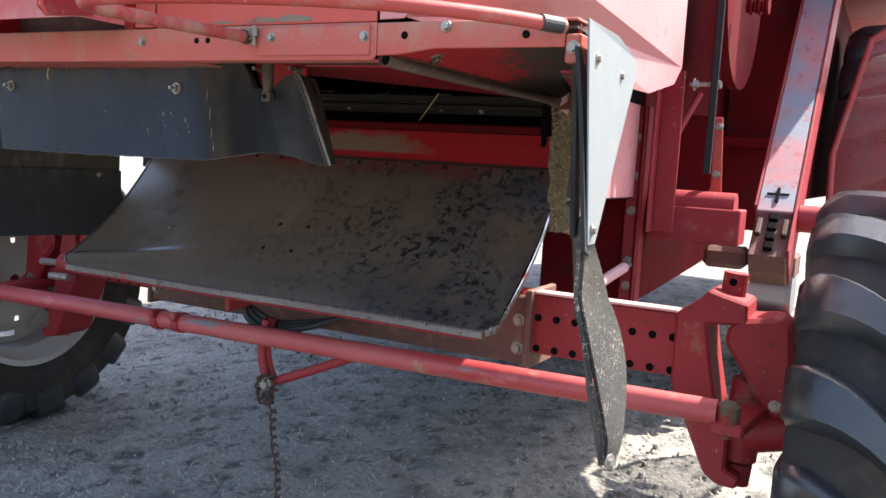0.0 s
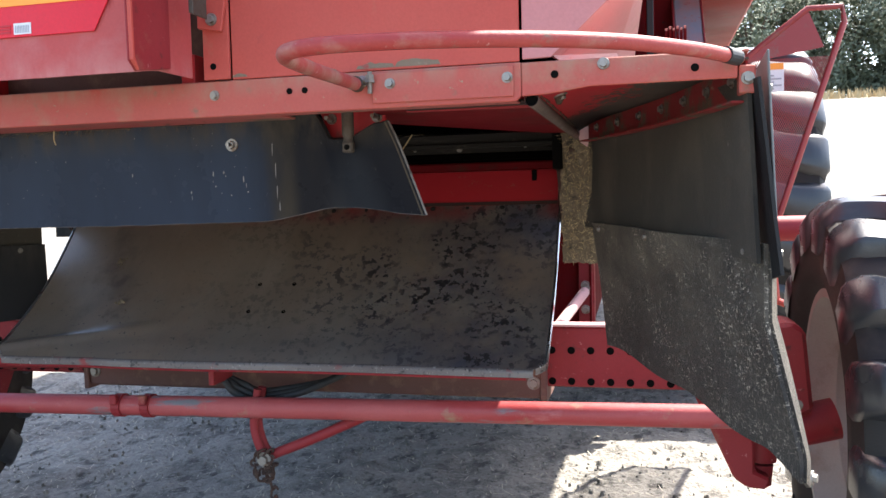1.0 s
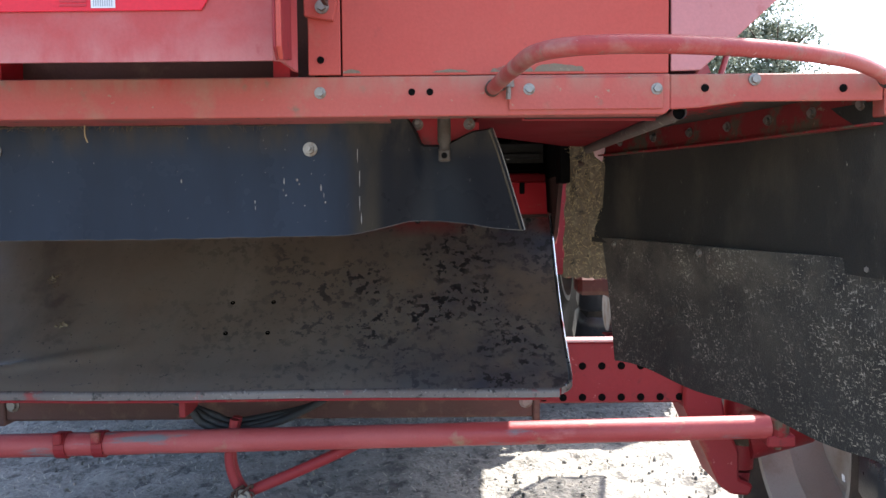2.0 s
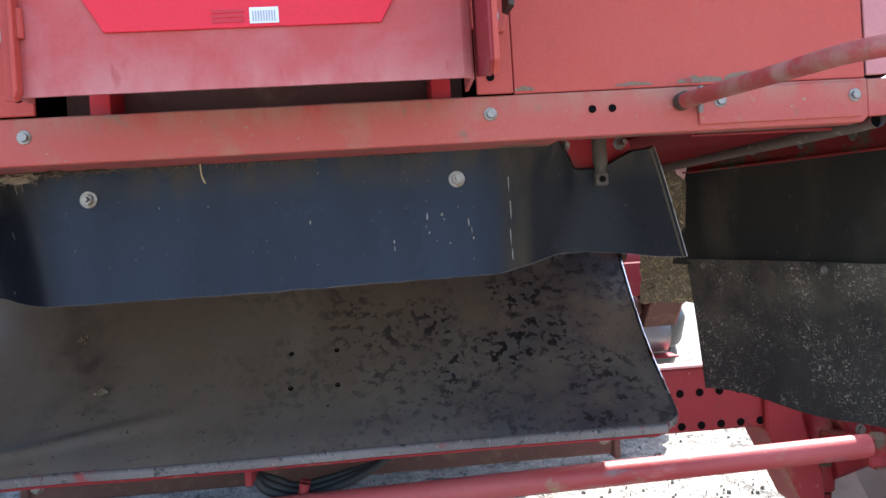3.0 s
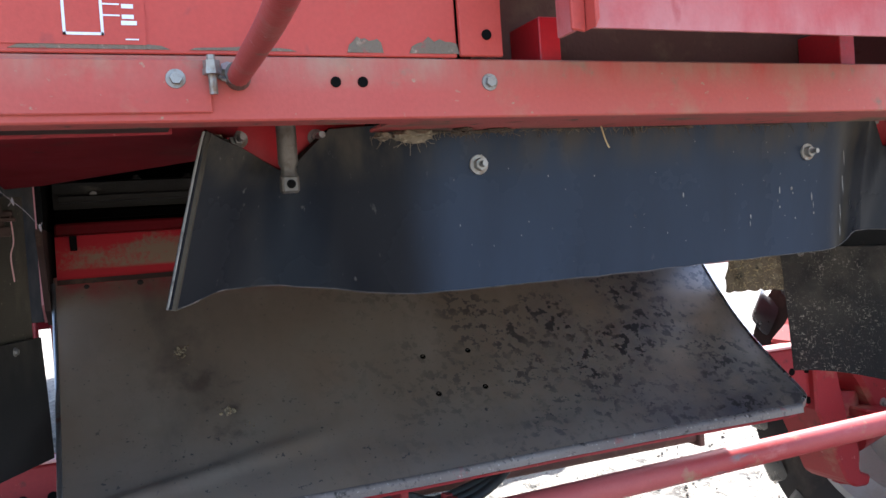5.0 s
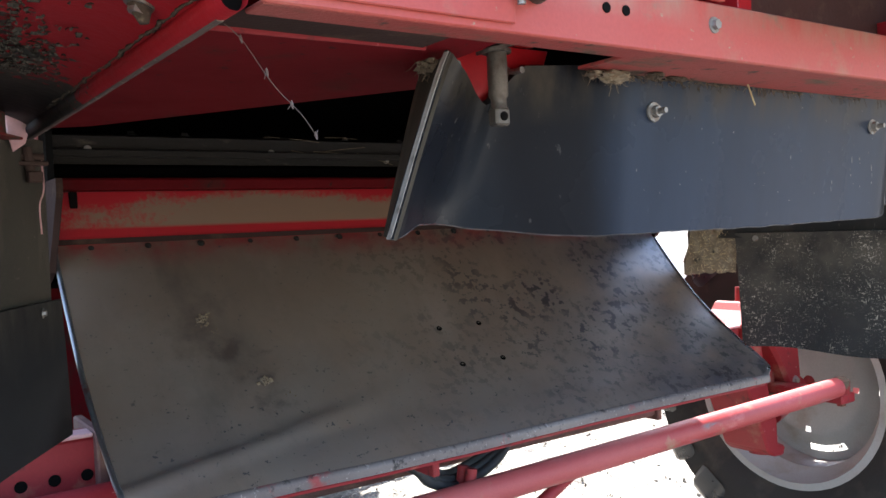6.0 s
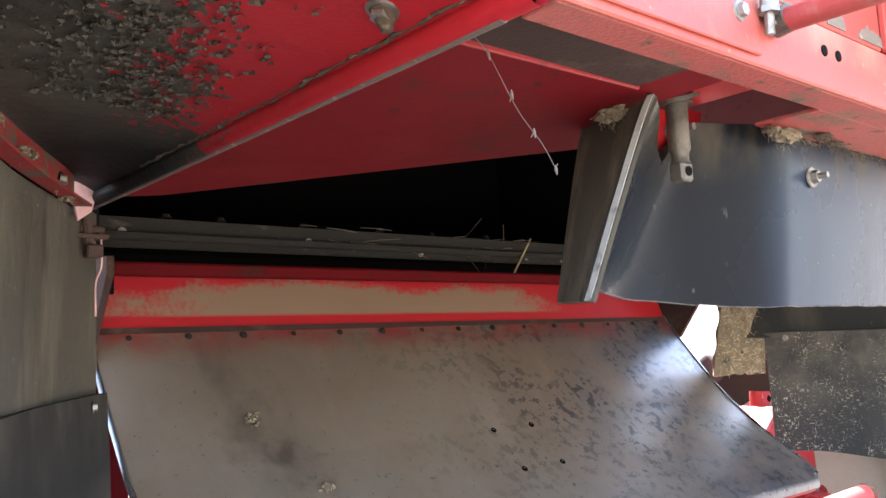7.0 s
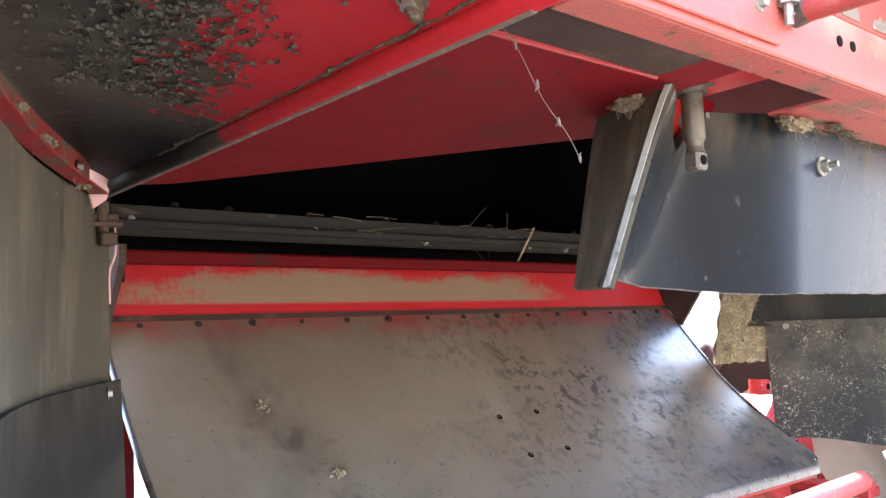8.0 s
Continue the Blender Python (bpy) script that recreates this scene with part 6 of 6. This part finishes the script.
def crumbs(label, cx, cv, n, size):
    """Small dark crumbs of chaff strewn about one spot of the tailboard."""
    b = None
    for k in range(n):
        p = Vector(on_tail(cx, cv, 0.0065, 0.008))
        c = bmesh.new()
        bmesh.ops.create_icosphere(c, subdivisions=1, radius=size * random.uniform(0.3, 1.0))
        for v in c.verts:
            v.co = p + v.co * random.uniform(0.6, 1.2)
        b = joined(b, c)
    return tagged(part("chaff", b, TAN), label, "chaff", kind="stuff")


for cx, cv, n, size in ((-0.505, 0.305, 26, 0.0032), (-0.440, 0.535, 34, 0.0036), (-0.490, 0.345, 7, 0.0020), (-0.41, 0.60, 5, 0.0020)):
    crumbs("dark crumbs of chaff stuck to the tailboard", cx, cv, n, size)
hang = part("straw_stalk", tube(curve_pts([(-0.092, 0.088, 1.128), (-0.090, 0.084, 1.112), (-0.086, 0.083, 1.102)], 5), 0.0010, 6), STRAW)
tagged(hang, "short straw stuck under the crossbar", "straw")
b = None
for k in range(18):
    x, z = random.uniform(-0.30, 0.30), random.choice((1.127, 1.142, 1.168, 1.172)) + random.uniform(-0.004, 0.004)
    ln, sl = random.uniform(0.03, 0.10), random.gauss(0, 0.10)
    y = 1.045 if z < 1.15 else random.uniform(1.05, 1.085)
    b = tube(curve_pts([(x, y, z), (x + ln * 0.5, y - 0.003, z + sl * ln * 0.5 + 0.0005), (x + ln, y + random.uniform(-0.004, 0.004), z + sl * ln)], 3), random.uniform(0.0005, 0.0009), 5, b)
tagged(part("straw", b, CHAFF), "dusty straws lying along the knife bar", "straw", kind="stuff")
stalk = part("straw_stalk", tube([(0.24, 1.03, 1.09), (0.30, 1.03, 1.17)], 0.0022, 8), STRAW)
tagged(stalk, "single yellow straw stalk on the knife bar", "straw")
web = part("cobweb", tube(curve_pts([(-0.748, 0.080, 1.1335), (-0.731, 0.080, 1.121), (-0.706, 0.081, 1.088), (-0.684, 0.080, 1.066), (-0.672, 0.080, 1.050)], 6), 0.00028, 6), WEB)
tagged(web, "dusty cobweb strand hanging from the ceiling plate", "cobweb")
b = None
for k in range(4):
    c = Vector((-0.731, 0.08, 1.121)).lerp(Vector((-0.672, 0.08, 1.050)), k / 3)
    b = tube([c, c + Vector((random.uniform(-0.008, 0.008), 0, random.uniform(-0.008, 0.006)))], 0.0003, 5, b)
    b = tube([c + Vector((0, 0, 0.003)), c, c + Vector((0.001, 0, -0.004))], 0.0006, 6, b, radii=[0.0003, 0.0014, 0.0004])
tagged(part("cobweb_thread", b, WEB, web), kind="stuff")


# ---- curled flakes of caked chaff under the flared plate ----
b = bmesh.new()
for k in range(1150):
    y = random.uniform(0.02, 0.42)
    ax = 0.960 - 0.365 * y + random.gauss(0.035, 0.045)
    xo = float(np.interp(y, (0.03, 0.20, 0.38, 0.56, 0.735), PLATE_EDGE[-1]))
    v = (ax - 0.772) / (xo - 0.772)
    if not 0.12 < v < 0.97:
        continue
    q = Vector(plate_point(-1, (y - 0.0064) / 0.7286, v)) + Vector((0, 0, -0.0012))
    a, r, w, arc = random.uniform(0, math.tau), random.uniform(0.0018, 0.0052), random.uniform(0.0008, 0.0018), random.uniform(1.4, 4.2)
    rows = []
    for i in range(6):
        t = a + arc * i / 5
        ragged = r * (1 + 0.35 * random.uniform(-1, 1))
        e = Vector((math.cos(t), 1.3 * math.sin(t), 0))
        rows.append([b.verts.new(q + e * (ragged - w)), b.verts.new(q + e * (ragged + 0.3 * w) + Vector((0, 0, -random.uniform(0.0010, 0.0026))))])
    for e0, e1 in zip(rows, rows[1:]):
        b.faces.new((e0[0], e0[1], e1[1], e1[0]))
tagged(part("chaff_flake", b, CAKE), "curled flakes of dark caked chaff under the plate", "chaff", kind="stuff")


# ---- loose clods and straw on the soil ----
def scatter(name, label, count, region, make, mat, category):
    V, F = [], []
    for k in range(count):
        x, y = region()
        make(V, F, x, y)
    me = bpy.data.meshes.new(name)
    me.from_pydata(V, [], F)
    me.materials.append(mat)
    return tagged(new(name, me), label, category, kind="stuff")


def near():
    return random.uniform(-2.4, 2.8), random.uniform(0.5, 4.2)


def clod(V, F, x, y):
    r = random.choice((0.003, 0.004, 0.005, 0.007, 0.010)) * random.uniform(0.7, 1.2)
    n = len(V)
    ring = [(x + r * random.uniform(0.7, 1.2) * math.cos(a), y + r * random.uniform(0.7, 1.2) * math.sin(a)) for a in [i * math.tau / 6 for i in range(6)]]
    V.extend([(px, py, GROUND - 0.006) for px, py in ring])
    V.extend([(x + (px - x) * 0.75, y + (py - y) * 0.75, GROUND + 0.004 + r * random.uniform(0.45, 0.8)) for px, py in ring])
    V.append((x, y, GROUND + 0.004 + r * random.uniform(0.7, 1.0)))
    for i in range(6):
        j = (i + 1) % 6
        F.append((n + i, n + j, n + 6 + j, n + 6 + i))
        F.append((n + 6 + i, n + 6 + j, n + 12))


def straw_bit(V, F, x, y):
    a, ln, w = random.uniform(0, math.tau), random.choice((0.008, 0.010, 0.014, 0.020, 0.040)) * random.uniform(0.8, 1.2), 0.0018
    dx, dy = ln * math.cos(a), ln * math.sin(a)
    nx, ny = -w * math.sin(a), w * math.cos(a)
    z = GROUND + 0.018 + random.uniform(0, 0.012)
    n = len(V)
    V.extend([(x + nx, y + ny, z - 0.006), (x - nx, y - ny, z - 0.006), (x - nx + dx, y - ny + dy, z), (x + nx + dx, y + ny + dy, z)])
    F.append((n, n + 1, n + 2, n + 3))


scatter("soil_clod", "small dry soil clods scattered on the ground", 3800, near, clod, DIRT, "clod")
scatter("straw_litter", "short pale straw bits scattered on the ground", 6500, near, straw_bit, PALE_STRAW, "straw")


# ---- trees beyond the field ----
def tree(x, y, h, seed):
    rng = random.Random(seed)
    trunk_h = h * 0.35
    top = tagged(new("tree"), "grey-green leafy tree at the far field edge", "tree", "trees at the field edge")
    far = min(1.0, max(0.0, max(y - 14, (x - 22) * 0.9) / 46))
    top.location = (x, y, 7.0 * far * far * (3 - 2 * far) + GROUND)
    b = tube([(0, 0, -0.1), (0.1, 0, trunk_h * 0.5), (0.05, 0.1, trunk_h), (0, 0.1, h * 0.7)], 0.2, 8, radii=[0.028 * h, 0.022 * h, 0.017 * h, 0.006 * h])
    for k in range(6):
        a = k * 1.05 + rng.random()
        r = h * rng.uniform(0.18, 0.3)
        tube([(0.05, 0.1, trunk_h * rng.uniform(0.8, 1.3)), (r * 0.5 * math.cos(a), r * 0.5 * math.sin(a), h * 0.6), (r * math.cos(a), r * math.sin(a), h * rng.uniform(0.62, 0.85))], 0.1, 6, b, radii=[0.010 * h, 0.007 * h, 0.003 * h])
    part("trunk", b, BARK, top)
    V, F = [], []
    blobs = [(rng.gauss(0, 0.17) * h, rng.gauss(0, 0.17) * h, h * rng.uniform(0.12, 0.95), h * rng.uniform(0.08, 0.16)) for k in range(34)]
    for bx, by, bz, br in blobs:
        for k in range(260):
            d = Vector((rng.gauss(0, 1), rng.gauss(0, 1), rng.gauss(0, 0.8))).normalized() * br * rng.uniform(0.5, 1.1)
            c = Vector((bx, by, bz)) + d
            s1 = Vector((rng.gauss(0, 1), rng.gauss(0, 1), rng.gauss(0, 1))).normalized() * h * 0.016
            s2 = s1.orthogonal().normalized() * h * 0.010
            n = len(V)
            V.extend([c - s1, c + s2, c + s1, c - s2])
            F.append((n, n + 1, n + 2, n + 3))
    me = bpy.data.meshes.new("crown")
    me.from_pydata(V, [], F)
    me.materials.append(LEAF)
    cr = new("crown", me)
    cr.parent = top


for k in range(20):
    tree(-24 + 2.7 * k + random.uniform(-1.0, 1.0), 66 + random.uniform(-3, 10), random.uniform(8, 14), k)
for k in range(10):
    tree(78 + random.uniform(-4, 6), 58 - 9 * k + random.uniform(-2, 2), random.uniform(8, 12), 50 + k)


# ---- dry grass along the field edge ----
b = bmesh.new()
for k in range(5200):
    x, y = random.uniform(-12, 40), random.uniform(52, 63)
    a, h = random.uniform(0, math.tau), random.uniform(0.25, 0.7)
    far = min(1.0, max(0.0, max(y - 14, (x - 22) * 0.9) / 46))
    z = 7.0 * far * far * (3 - 2 * far) - 0.05 + GROUND
    w = Vector((math.cos(a), math.sin(a), 0)) * 0.10
    p = Vector((x, y, z))
    tip = p + Vector((random.uniform(-0.2, 0.2), random.uniform(-0.2, 0.2), h))
    b.faces.new([b.verts.new(q) for q in (p - w, p + w, tip)])
tagged(part("dry_grass", b, STRAW), "dry yellow grass along the field edge", "grass", kind="stuff")


# ---- pale spatter on the flap ----
b = bmesh.new()
spots = [(0.196, 1.043, 0.0011, 0.0055), (0.194, 1.030, 0.0006, 0.0024), (0.198, 1.022, 0.0012, 0.0016), (0.216, 1.045, 0.0016, 0.0024), (0.219, 1.039, 0.0009, 0.0015), (0.252, 1.033, 0.0010, 0.0050), (0.256, 1.022, 0.0005, 0.0050), (0.258, 1.011, 0.0012, 0.0018), (0.150, 1.012, 0.0009, 0.0030), (0.150, 1.003, 0.0006, 0.0040), (0.226, 1.006, 0.0009, 0.0016), (0.208, 1.010, 0.0008, 0.0007), (0.040, 1.045, 0.0010, 0.0040), (0.309, 1.085, 0.0007, 0.014), (0.311, 1.05, 0.0007, 0.018), (0.310, 1.01, 0.0007, 0.012), (0.312, 0.985, 0.0007, 0.01)]
spots += [(random.uniform(-0.30, 0.30), random.uniform(0.975, 1.12), random.uniform(0.0003, 0.0007), random.uniform(0.0004, 0.0015)) for k in range(40)]
for x, z, w, h in spots:
    v = (1.138 - z) / 0.18
    x0, y0, z0 = flap_point(0.5 + 0.5 * x / (0.513 + 0.0515 * v if x > 0 else 0.524 + 0.042 * v), v)
    ring = [b.verts.new((x0 + w * math.cos(a) * random.uniform(0.7, 1.2), y0 - 0.0009, z + h * math.sin(a) * random.uniform(0.7, 1.2))) for a in [i * math.tau / 7 for i in range(7)]]
    b.faces.new(ring)
tagged(part("dried_spatter", b, EDGE, flap, "pale dried spatter"), kind="stuff")

b = None
for k in range(5):
    b = prism([(1.415, 1.430 + 0.014 * k), (1.455 + 0.03 * (k % 2), 1.430 + 0.014 * k), (1.455 + 0.03 * (k % 2), 1.437 + 0.014 * k), (1.415, 1.437 + 0.014 * k)], "y", YG - 0.0072, YG - 0.0062, 0, b)
part("text_bar", b, GREYPRINT, g)
